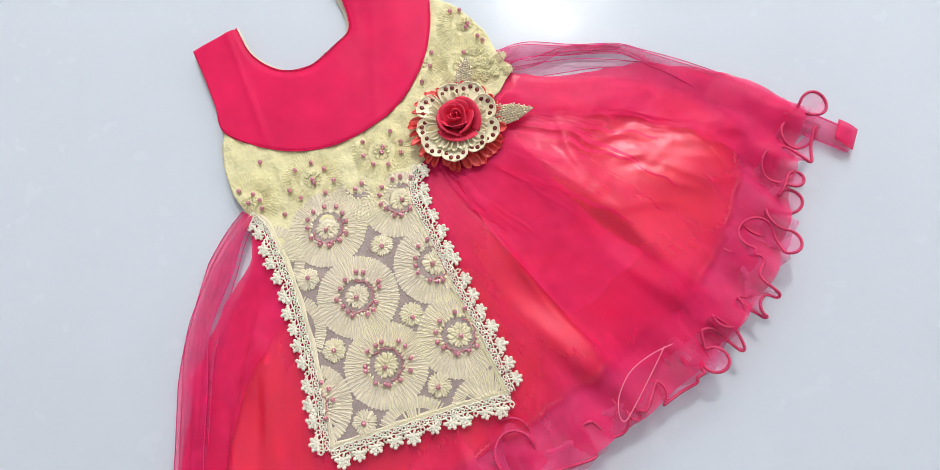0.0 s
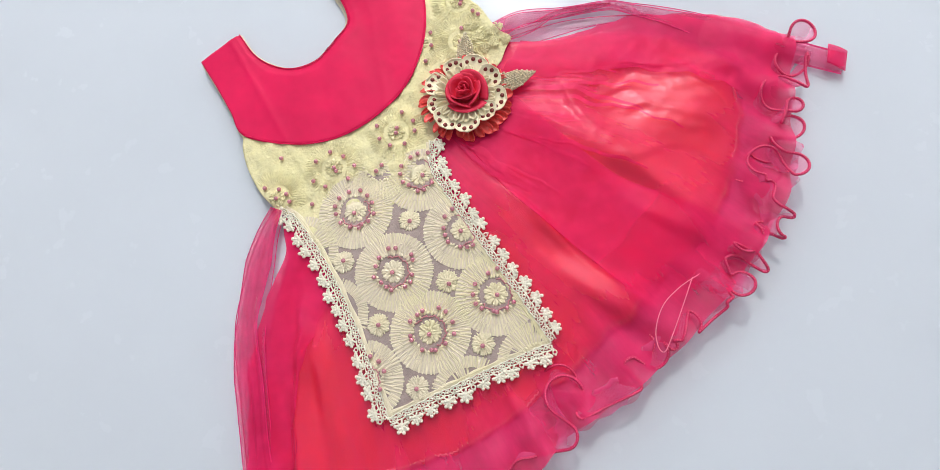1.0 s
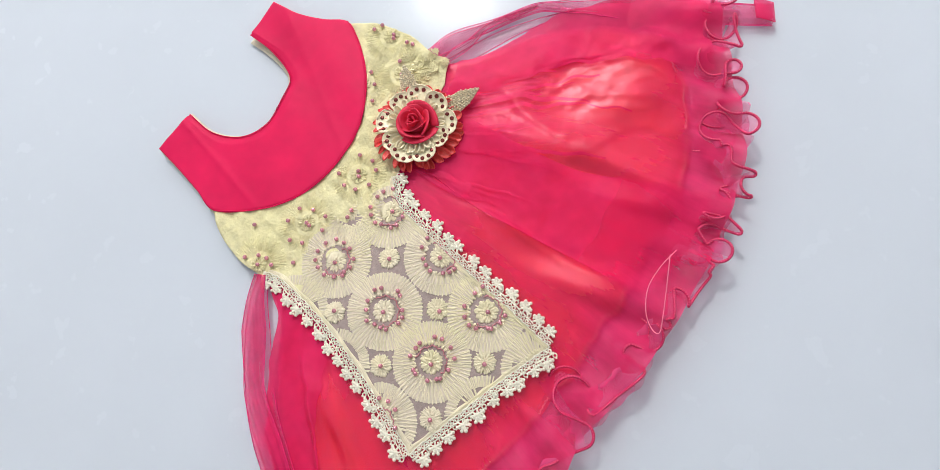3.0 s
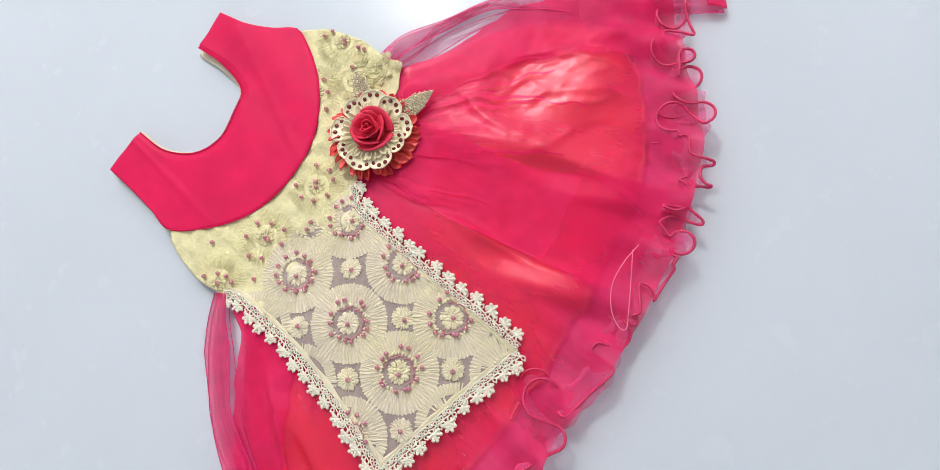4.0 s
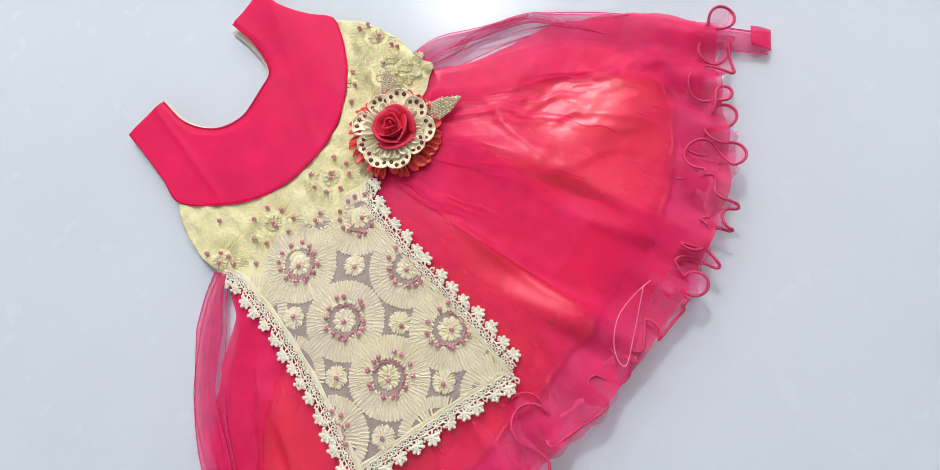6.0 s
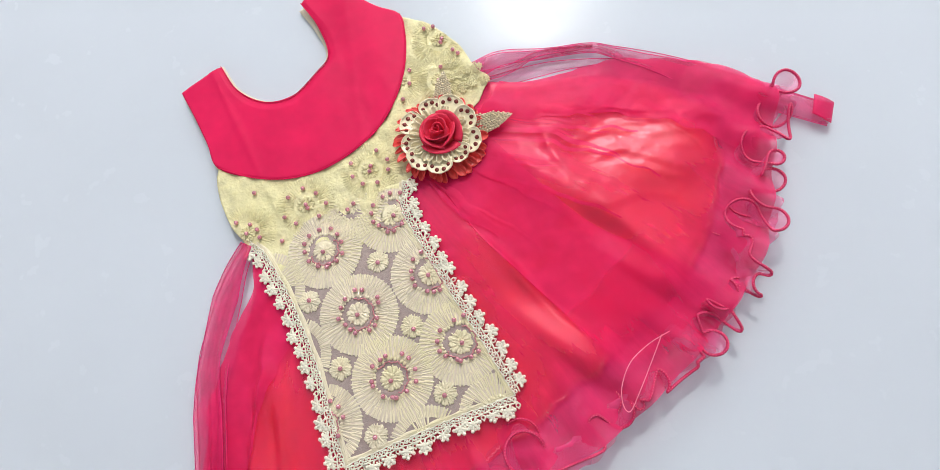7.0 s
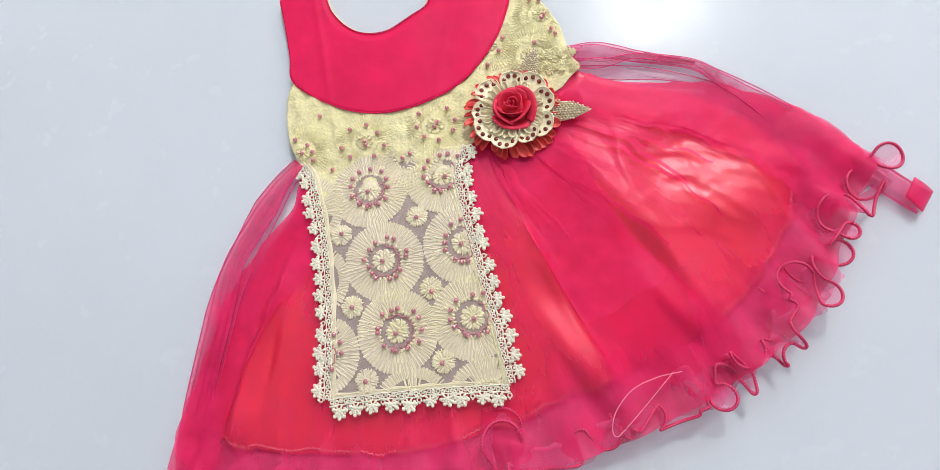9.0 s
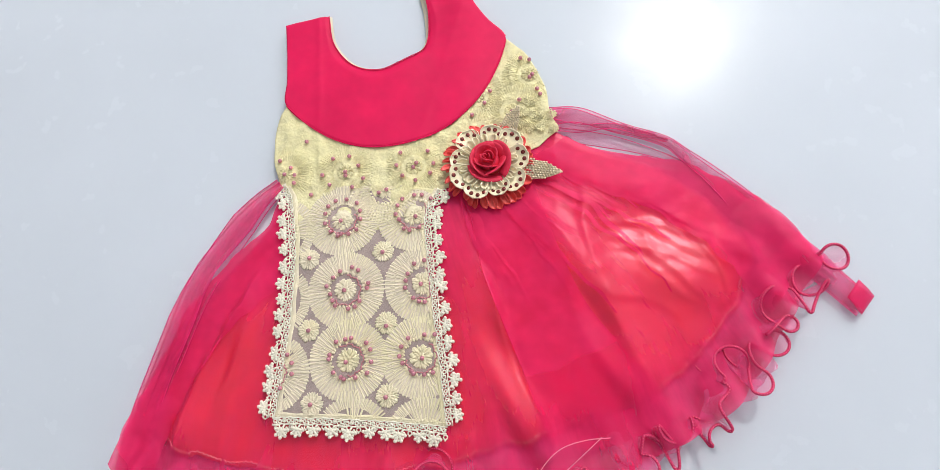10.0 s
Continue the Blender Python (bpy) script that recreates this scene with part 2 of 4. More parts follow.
def inside(poly, x, y):
    """Which of the places lie in the polygon."""
    poly = np.asarray(poly)
    x, y = np.asarray(x, float), np.asarray(y, float)
    hit = np.zeros(x.shape, bool)
    for (x0, y0), (x1, y1) in zip(poly, np.roll(poly, -1, 0)):
        cross = ((y0 > y) != (y1 > y)) & (x < (x1 - x0) * (y - y0) / (y1 - y0 + 1e-12) + x0)
        hit ^= cross
    return hit


def gap_to(poly, x, y):
    """Distance of the places from the polygon's outline."""
    poly = np.asarray(poly)
    best = np.full(np.shape(x), 1e9)
    for (x0, y0), (x1, y1) in zip(poly, np.roll(poly, -1, 0)):
        dx, dy = x1 - x0, y1 - y0
        t = np.clip(((x - x0) * dx + (y - y0) * dy) / (dx * dx + dy * dy + 1e-12), 0, 1)
        best = np.minimum(best, np.hypot(x - x0 - t * dx, y - y0 - t * dy))
    return best


def wavy(x, y, size, seed=0.0):
    flat = [noise.noise((a / size, b / size, seed)) for a, b in zip(np.ravel(x), np.ravel(y))]
    return np.array(flat).reshape(np.shape(x))


# ---- the room ----
floor = tagged(part("floor", box_mesh(-2.2, 2.6, -2.4, 2.6, -0.1, 0), FLOOR), "plain white glossy laminate surface with faint scuffs", "floor", kind="structure")
for name, b in (("wall_north_1", (-2.3, 0.1, 2.6, 2.7, -0.1, 3.0)), ("wall_north_2", (1.9, 2.7, 2.6, 2.7, -0.1, 3.0)), ("wall_north_3", (0.1, 1.9, 2.6, 2.7, -0.1, 0.9)),
                ("wall_north_4", (0.1, 1.9, 2.6, 2.7, 2.1, 3.0)), ("wall_south", (-2.3, 2.7, -2.5, -2.4, -0.1, 3.0)),
                ("wall_west", (-2.3, -2.2, -2.4, 2.6, -0.1, 3.0)), ("wall_east", (2.6, 2.7, -2.4, 2.6, -0.1, 3.0))):
    tagged(part(name, box_mesh(*b), WALL), "plain white painted wall", "wall", kind="structure")
tagged(part("ceiling", box_mesh(-2.3, 2.7, -2.5, 2.7, 3.0, 3.1), WALL), "plain white painted ceiling", "ceiling", kind="structure")

# Out of view: window added where the fill lamp sits.
window = tagged(new("added_window_1"), "unseen white framed window, added for soft fill light", "window", kind="structure")
for name, b in (("window_frame", (0.1, 1.9, 2.64, 2.68, 0.9, 0.95)), ("window_frame", (0.1, 1.9, 2.64, 2.68, 2.05, 2.1)), ("window_frame", (0.1, 0.15, 2.64, 2.68, 0.95, 2.05)),
                ("window_frame", (1.85, 1.9, 2.64, 2.68, 0.95, 2.05)), ("window_frame", (0.98, 1.02, 2.64, 2.68, 0.95, 2.05))):
    part(name, box_mesh(*b), WALL, window)

ceiling_lamp = tagged(new("ceiling_lamp"), "round white ceiling lamp switched on", "lamp")
ceiling_lamp.location = (LAMP[0], LAMP[1], 3.0)
part("lamp_base", raw(*tube([(0, 0, 0), (0, 0, -3), (0, 0, -5)], 22, 40)), WALL, ceiling_lamp)
part("diffuser", raw(*blob((0, 0, -5), (18, 18, 4), 32, 8)), LAMPGLASS, ceiling_lamp)

# ---- the dress: shape of the cloth ----
WAIST = [(-7.3, 8.2), (-3.5, 7.8), (1.5, 7.9), (6.7, 9.3), (11.5, 12.0), (16.2, 15.0)]
SATIN_HEM = [(-14.8, -11.8), (-12.8, -13.2), (-10, -13.9), (-4, -14.3), (2.1, -14.2), (9.5, -12.5), (14.2, -10.9), (19.5, -8.7), (24.6, -6.2), (29.2, -1.5), (32, 4.2)]
SATIN_LEFT = [(-7.3, 8.2), (-8.0, 5.0), (-10.2, 1.6), (-12.6, -3.0), (-14.2, -8.0), (-14.8, -11.8)]
SATIN_RIGHT = [(16.2, 15.0), (20, 13.2), (25, 11.5), (29.5, 8.2), (32, 4.2)]
OVER_HEM = [(-16.6, -14.5), (-13, -18.6), (-5, -19.6), (2, -18.8), (7, -16.5), (11, -15.6), (16.0, -14.3), (21.2, -12.1), (25.3, -9.9), (29.4, -7.0), (32.0, -3.4), (33.9, 0.1), (36.4, 4.6)]
OVER_LEFT = [(-7.3, 8.2), (-7.9, 5.3), (-10.0, 3.0), (-12.6, -0.6), (-14.6, -5), (-16, -10), (-16.6, -14.5)]
OVER_RIGHT = [(16.2, 14.8), (19.1, 13.5), (22, 12.9), (26, 12.3), (29.5, 11.0), (33, 9), (36.4, 4.6)]
PANEL_TOP = [(-7.0, 9.2), (-3.5, 9.3), (1.5, 9.5), (6.7, 9.1)]
PANEL_LOW = [(-4.4, -10.2), (0, -9.95), (4.6, -9.8), (9.1, -9.8)]
PANEL_LEFT = [(-4.4, -10.2), (-4.25, -7.3), (-4.3, -2.6), (-4.8, 2.8), (-5.9, 7.3), (-7.0, 9.2)]
PANEL_RIGHT = [(9.1, -9.8), (8.4, -6.2), (7.3, -1.1), (6.3, 3.8), (5.9, 6.7), (6.7, 9.1)]

satin_ring = np.vstack([spline(SATIN_LEFT, 30)[:-1], spline(SATIN_HEM, 60)[:-1], spline(SATIN_RIGHT, 30)[::-1][:-1], spline(WAIST, 30)[::-1][:-1]])
panel_ring = np.vstack([spline(PANEL_LOW, 30)[:-1], spline(PANEL_RIGHT, 30)[:-1], spline(PANEL_TOP, 30)[::-1][:-1], spline(PANEL_LEFT, 30)[::-1][:-1]])

# Folds of the satin: from, to, height, width on the left of that line, width on its right.
CREASES = [
    ((10.4, 2.6), (16.5, -9.3), 0.5, 0.32, 2.6),
    ((11.3, 0.9), (16.4, -9.2), 0.2, 0.1, 0.4),
    ((18.5, 9.2), (20.7, 0.4), 0.2, 1.6, 0.45),
    ((22.5, 8.4), (31.0, 5.6), 0.22, 0.9, 0.2),
    ((21.6, 5.6), (28.0, 1.4), 0.24, 0.8, 0.18),
    ((20.2, 1.4), (26.0, -0.4), 0.1, 0.5, 0.25),
    ((22.6, 6.6), (28.4, 4.6), 0.16, 0.5, 0.15),
    ((26.6, 7.5), (29.9, 1.5), 0.3, 1.0, 0.25),
    ((-8.0, 1.0), (-12.6, -13.6), 0.95, 1.4, 0.4),
    ((-6.6, -2.0), (-9.2, -13.5), 0.35, 0.5, 1.2),
    ((15.0, 8.5), (24.5, -6.0), 0.6, 1.6, 2.2),
    ((4.0, -11.0), (5.5, -14.0), 0.35, 0.8, 0.5),
    ((20.8, 7.2), (28.6, 5.6), 0.16, 0.4, 0.12),
    ((21.6, 4.9), (29.2, 3.0), 0.17, 0.45, 0.12),
    ((22.8, 3.4), (27.6, 0.8), 0.15, 0.4, 0.12),
    ((22.2, 8.6), (25.0, 3.8), 0.14, 0.12, 0.4),
    ((25.6, 7.6), (27.4, 4.6), 0.14, 0.12, 0.35),
    ((10.5, -10.0), (11.0, -13.2), 0.3, 0.7, 0.4),
]


# Broad facets of the satin: centre, heading (degrees), half length, half width, height, slope in x and in y.
FACETS = [(25.2, 4.8, -28, 4.7, 3.7, 1.05, 0.03, -0.16), (14.0, -6.6, -64, 4.8, 1.35, 1.25, -0.14, -0.24), (20.8, -3.0, -62, 4.4, 1.1, 1.0, -0.08, -0.17),
          (-10.3, -8.4, -106, 4.8, 0.9, 1.1, -0.42, -0.03), (29.6, 6.0, -40, 2.6, 0.9, 0.8, 0.06, -0.14)]


def satin_height(x, y):
    x, y = np.asarray(x, float), np.asarray(y, float)
    d = gap_to(satin_ring, x, y) * np.where(inside(satin_ring, x, y), 1, -1)
    h = 0.3 + 0.7 * np.clip(1 - np.exp(-np.maximum(d, 0) / 3.0), 0, 1)
    calm = 1 - 0.85 * np.exp(-np.maximum(gap_to(panel_ring, x, y) * np.where(inside(panel_ring, x, y), 0, 1), 0) ** 2 / 2.5)
    folds = np.zeros_like(h)
    for (x0, y0), (x1, y1), high, wl, wr in CREASES:
        ln = math.hypot(x1 - x0, y1 - y0)
        tx, ty = (x1 - x0) / ln, (y1 - y0) / ln
        along = ((x - x0) * tx + (y - y0) * ty) / ln
        off = -(x - x0) * ty + (y - y0) * tx
        off = off + 0.35 * np.sin(along * 5 + x0)
        side = np.where(off > 0, off / wl, -off / wr)
        fade = 1 / (1 + np.exp(-(along - 0.08) * 14)) / (1 + np.exp((along - 1.02) * 22))
        folds += high * fade * np.exp(-side ** 1.5)
    crinkle = np.exp(-((x - 25) / 5.5) ** 2 - ((y - 5) / 4.5) ** 2)
    folds += 0.14 * crinkle * (0.35 - np.abs(wavy(0.6 * x + 0.9 * y, 1.6 * y - 0.9 * x, 2.6, 3.0)))
    folds += 0.16 * wavy(x * 1.0, y * 0.45, 4.2, 7.0)
    folds += 0.02 * wavy(x, y, 0.9, 2.0) + 0.03 * crinkle * wavy(x * 0.7 + y * 0.5, y * 1.6, 0.55, 4.0)
    full = h + folds * calm * np.clip((d + 1.5) / 2.5, 0.15, 1)
    for cx, cy, heading, along_half, wide_half, high, sx, sy in FACETS:
        c, s_ = math.cos(radians(heading)), math.sin(radians(heading))
        a, b = ((x - cx) * c + (y - cy) * s_) / along_half, (-(x - cx) * s_ + (y - cy) * c) / wide_half
        w = np.exp(-(a * a + b * b) ** 2)
        plane = high + sx * (x - cx) + sy * (y - cy) + 0.36 * (folds - 0.3)
        full = full * (1 - w) + plane * w
    return np.maximum(full, 0.12)


def over_height(x, y):
    """Top of the organza, which lies loosely on the satin."""
    h = satin_height(x, y)
    return 0.9 * h + 0.36 + 0.08 * wavy(x, y, 4.0, 11.0)


dress = tagged(new("child_dress"), "crimson organza child's dress with cream lace apron on white floor", "dress")

# skirt lining in satin
grid = coons(SATIN_HEM, WAIST, SATIN_LEFT[::-1], SATIN_RIGHT[::-1], 210, 150)
ragged = np.stack([wavy(grid[..., 0], grid[..., 1], 1.6, 31.0), wavy(grid[..., 0], grid[..., 1], 1.6, 35.0)], -1) * 0.7 * (1 - np.linspace(0, 1, 150)[None, :, None]) ** 5
grid = grid + ragged
z = satin_height(grid[..., 0], grid[..., 1])
satin_skirt = part("skirt_lining", raw(*sheet(np.dstack([grid, z]), 0.04)), SATIN, dress, "glossy coral-red satin underskirt with soft creases")
hem_line = grid[:, 1]
hem_line = spline(hem_line[::3], 400)
hem_way = np.gradient(hem_line, axis=0)
hem_way /= np.linalg.norm(hem_way, axis=1, keepdims=True)
hem_line = hem_line + np.stack([-hem_way[:, 1], hem_way[:, 0]], 1) * (0.16 + 0.07 * np.sin(np.arange(400) * 2.3))[:, None]
hem_line = hem_line + 0.03 * np.stack([wavy(hem_line[:, 0], hem_line[:, 1], 0.4), wavy(hem_line[:, 1], hem_line[:, 0], 0.4)], 1)
part("hem_stitching", raw(*tube(np.column_stack([hem_line, satin_height(hem_line[:, 0], hem_line[:, 1]) + 0.14]), 0.055, 5)), HEMSTITCH, satin_skirt)

# organza over it, with a fluted edge that stands free
grid = coons(OVER_HEM, WAIST, OVER_LEFT[::-1], OVER_RIGHT[::-1], 260, 170)
u, v = np.meshgrid(np.linspace(0, 1, 260), np.linspace(0, 1, 170), indexing="ij")


def flute(x, y, u, v, count, phase, lift):
    free = np.clip((0.30 - v) / 0.30, 0, 1)
    return lift * free + free ** 1.5 * 0.5 * np.sin(2 * np.pi * (count * u + phase + 0.6 * np.sin(5 * u))) + free * 0.3 * wavy(x, y, 1.6, phase)


z = over_height(grid[..., 0], grid[..., 1]) + flute(grid[..., 0], grid[..., 1], u, v, 17, 0.2, 1.25)
near = gap_to(panel_ring, grid[..., 0], grid[..., 1]) * np.where(inside(panel_ring, grid[..., 0], grid[..., 1]), 0, 1)
z = z - (z - over_height(grid[..., 0], grid[..., 1])) * np.exp(-np.maximum(near - 1.8, 0) ** 2 / 2.0)
z = np.maximum(z, 0.1)
overlay_mesh = raw(*sheet(np.dstack([grid, z])))
uv = overlay_mesh.uv_layers.new(name="gathers")
corner = np.zeros(len(overlay_mesh.loops), int)
overlay_mesh.loops.foreach_get("vertex_index", corner)
uv.data.foreach_set("uv", np.stack([u.ravel()[corner], v.ravel()[corner]], 1).ravel())
overlay = part("skirt_overlay", overlay_mesh, GATHERED, dress, "sheer raspberry organza overskirt with a fluted curly hem")
shaped = np.dstack([grid + 0.4 * np.stack([wavy(grid[..., 0], grid[..., 1], 1.8, 51.0), wavy(grid[..., 0], grid[..., 1], 1.8, 55.0)], -1), z + 0.09 + 0.05 * np.sin(60 * u + 4 * v)])
# pleats: the share of the width where each begins and ends, at the hem, half way up and near the waist
for starts, ends, high in (((0.0, 0.0, 0.0), (0.065, 0.10, 0.2), 1.0), ((0.90, 0.89, 0.88), (1.0, 1.0, 1.0), 0.95)):
    rows = []
    for j in np.flatnonzero((v[0] >= 0.05) & (v[0] <= high)):
        at = np.linspace(np.interp(v[0, j], (0, 0.5, 0.9), starts), np.interp(v[0, j], (0, 0.5, 0.9), ends), 60)
        rows.append(np.stack([np.interp(at, u[:, 0], shaped[:, j, c]) for c in range(3)], 1))
    part("organza_pleat", raw(*sheet(np.stack(rows, 1))), ORGANZA, dress, "pleat of doubled raspberry organza")
mid = coons([(16.9, -10.4), (21.0, -10.2), (26.3, -7.6)], [(9.6, 7.0), (11.6, 8.8), (14.4, 10.6)], [(16.9, -10.4), (14.8, -5.8), (12.8, -1.7), (11.0, 2.2), (9.6, 7.0)], [(26.3, -7.6), (22.4, -3.6), (19.0, 0.4), (16.6, 5.0), (14.4, 10.6)], 70, 90)
mid_z = over_height(mid[..., 0], mid[..., 1]) + 0.1 + 0.5 * np.clip(1 - np.linspace(0, 1, 90) / 0.2, 0, 1)[None]
middle_pleat = part("organza_pleat", raw(*sheet(np.dstack([mid, mid_z]))), ORGANZA, dress, "pleat of doubled raspberry organza")
part("pleat_edge", raw(*tube(np.dstack([mid, mid_z])[0, ::2], 0.03, 5)), ORGANZA, middle_pleat)
for k in range(18):
    at, low, wide = random.uniform(0.5, 0.95), random.uniform(0.3, 0.62), random.uniform(0.002, 0.006)
    rows = []
    for j in np.flatnonzero((v[0] >= low) & (v[0] <= 0.97)):
        share = (v[0, j] - low) / (0.97 - low)
        mid_u = at + 0.012 * math.sin(3 * share + k)
        span = np.linspace(mid_u - wide * (0.3 + 2.5 * share * (1 - share)), mid_u + wide * (0.3 + 2.5 * share * (1 - share)), 5)
        rows.append(np.stack([np.interp(span, u[:, 0], shaped[:, j, c]) for c in range(3)], 1) + [0, 0, 0.06])
    part("gather_fold", raw(*sheet(np.stack(rows, 1))), ORGANZA, overlay)
keep_rows = v[0] < 0.42
grid2 = grid[:, keep_rows] + np.stack([0.5 * np.sin(40 * u), 0.5 * np.cos(33 * u)], -1)[:, keep_rows] * np.clip(0.4 - v, 0, 1)[:, keep_rows, None] * 2
spread = np.clip(1 - v / 0.16, 0, 1) * (0.5 + 0.35 * np.sin(2 * np.pi * 19 * u + 2 * np.sin(7 * u)) + 0.3 * np.sin(2 * np.pi * 41 * u))
grid2 = grid2 + (grid2 - np.array([9.0, -1.0])) * 0.02 * spread[:, keep_rows, None]
z2 = np.maximum(z[:, keep_rows] - 0.25 - 0.5 * (0.42 - v[:, keep_rows]) + 0.4 * np.sin(55 * u[:, keep_rows]) * np.clip(0.3 - v[:, keep_rows], 0, 1) * 2, 0.06)
inner = np.clip((gap_to(satin_ring, grid2[..., 0], grid2[..., 1]) * np.where(inside(satin_ring, grid2[..., 0], grid2[..., 1]), 1, -1) + 1.2) / 1.2, 0, 1)
z2 = np.maximum(z2 * (1 - inner) + np.minimum(z2, 0.45 * satin_height(grid2[..., 0], grid2[..., 1])) * inner, 0.05)
part("under_flounce", raw(*sheet(np.dstack([grid2, z2]))), FLOUNCE, dress, "pale pink tulle flounce below the satin hem")

inset = grid * 0.975 + np.array([9.0, -1.0]) * 0.025
stray = np.stack([wavy(grid[..., 0], grid[..., 1], 1.3, 41.0), wavy(grid[..., 0], grid[..., 1], 1.3, 45.0)], -1) * np.clip(1 - v / 0.35, 0, 1)[..., None]
inset = inset + 0.9 * stray
zp = np.maximum(np.minimum(0.3 * satin_height(inset[..., 0], inset[..., 1]), z - 0.3), 0.03) + 0.35 * np.clip((0.25 - v) / 0.25, 0, 1) * (1 + np.sin(70 * u + 3 * np.sin(9 * u)))
part("petticoat", raw(*sheet(np.dstack([inset, np.minimum(zp, z - 0.12)])[:, v[0] > 0.045])), TULLE, dress, "second organza layer under the satin")

# The stitched cord of the hem as bends that flow into one another: centre, radius, and the angles from and to.
SIDE_BENDS = [
    (37.0, 4.4, 0.95, 192, 522), (35.2, 2.7, 1.17, 102, 362), (35.8, 2.2, 0.18, 12, -68), (34.9, 0.3, 0.18, 12, -158), (33.2, 0.7, 1.44, 52, 242),
    (33.5, -0.7, 0.59, -118, 142), (32.6, -2.1, 0.9, 152, -138), (32.0, -2.8, 1.35, 152, 247), (31.2, -4.9, 0.9, 52, -128), (29.5, -3.7, 1.17, -18, 242),
    (28.8, -5.6, 0.41, 112, -28), (29.5, -6.7, 1.13, 172, 227),
]
CORNER_BENDS = [
    (29.1, -8.3, 0.18, 32, -158), (28.6, -8.9, 0.9, 97, 212), (27.9, -9.4, 0.18, -28, -178), (25.4, -8.3, 1.22, 32, -178), (25.4, -9.5, 0.18, 142, 42),
    (25.5, -11.1, 0.18, 12, -168), (23.5, -10.5, 1.35, 37, 102), (23.4, -11.3, 0.86, 112, -168), (22.7, -11.6, 0.36, 112, 242), (21.7, -12.3, 0.18, 72, -98),
    (18.6, -12.4, 0.99, -64, 56), (17.7, -13.1, 0.23, -98, -178), (17.0, -13.4, 0.32, 72, -198),
]
FRONT_BENDS = [
    (15.4, -13.3, 1.13, 22, -114), (13.8, -13.7, 0.72, 62, 142), (13.4, -14.9, 0.36, -8, -88), (9.0, -15.2, 0.36, -98, -238), (8.4, -13.6, 1.4, -54, 212),
    (7.2, -16.1, 0.95, 42, -98), (3.6, -17.6, 1.2, 60, 250), (1.6, -19.2, 0.6, 60, -120), (-2.0, -18.8, 1.3, 40, 250), (-4.6, -19.8, 0.5, 40, -120),
    (-7.8, -18.9, 1.3, 40, 250), (-10.6, -19.6, 0.5, 40, -120), (-13.4, -17.4, 1.3, 20, 230), (-16.4, -15.4, 0.5, 10, -120),
]


def hem_cord(bends, phase, base=2.0, thick=0.11, carries=True):
    """A run of the stitched edge, one part a bend, each with the tulle that it carries."""
    points, starts = [], []
    for cx, cy, r, a0, a1 in bends:
        starts.append(len(points))
        for a in np.linspace(a0, a1, max(3, int(abs(a1 - a0) / 8))):
            points.append((cx + r * math.cos(radians(a)), cy + r * math.sin(radians(a))))
    p = np.array(points)
    s = np.r_[0, np.cumsum(np.linalg.norm(np.diff(p, axis=0), axis=1))]
    n = int(s[-1] / 0.07)
    k = np.linspace(0, s[-1], n)
    flat = np.stack([np.convolve(np.pad(np.interp(k, s, p[:, c]), 4, mode="edge"), np.hanning(11)[1:-1] / 5.0, "valid") for c in range(2)], 1)
    cuts = [int(np.searchsorted(k, s[i])) for i in starts] + [n - 1]
    high = base + 0.3 * np.sin(k * 0.55 + phase) + 0.18 * np.sin(k * 1.7)
    line = np.column_stack([flat, high])
    soft = np.stack([np.convolve(np.pad(line[:, c], 40, mode="edge"), np.ones(81) / 81, "valid") for c in range(3)], 1)
    inward = np.array([9.0, -1.0]) - soft[:, :2]
    soft[:, :2] += inward / np.linalg.norm(inward, axis=1, keepdims=True) * 1.3
    soft[:, 2] -= 0.7
    for a, b in zip(cuts, cuts[1:]):
        p = line[a:b + 1]
        if len(p) < 3:
            continue
        cord = part("hem_curl", raw(*tube(p, thick, 8, 0.1, 0.2)), CORD, overlay)
        step = np.concatenate([[0], np.cumsum(np.linalg.norm(np.diff(p, axis=0), axis=1))])
        knots = [[np.interp(d, step, p[:, c]) for c in range(3)] for d in np.arange(0.1, step[-1], 0.2)]
        if knots:
            part("cord_stitch", raw(*merged(*[blob((x, y, h + 0.88 * thick), (0.05, 0.05, 0.03), 6, 4) for x, y, h in knots])), PALECORD, cord)
        if not carries:
            continue
        q = soft[a:b + 1]
        web = np.stack([p * (1 - w) + q * w + np.array([0, 0, 0.18 * math.sin(w * 9)]) for w in (0.0, 0.2, 0.4, 0.6, 0.8, 1.0)], 1)
        part("curl_web", raw(*sheet(web)), WEB, cord)


hem_cord(SIDE_BENDS + CORNER_BENDS + FRONT_BENDS, 0.0)
# the edge of the layer below, which shows through the organza
for run in (SIDE_BENDS[7:], CORNER_BENDS[:9], FRONT_BENDS[:6]):
    hem_cord([(9 + 0.93 * (x - 9), -1 + 0.93 * (y + 1), 0.95 * r, a0 + 25, a1 + 25) for x, y, r, a0, a1 in run], 0.7, 1.0, 0.085, False)


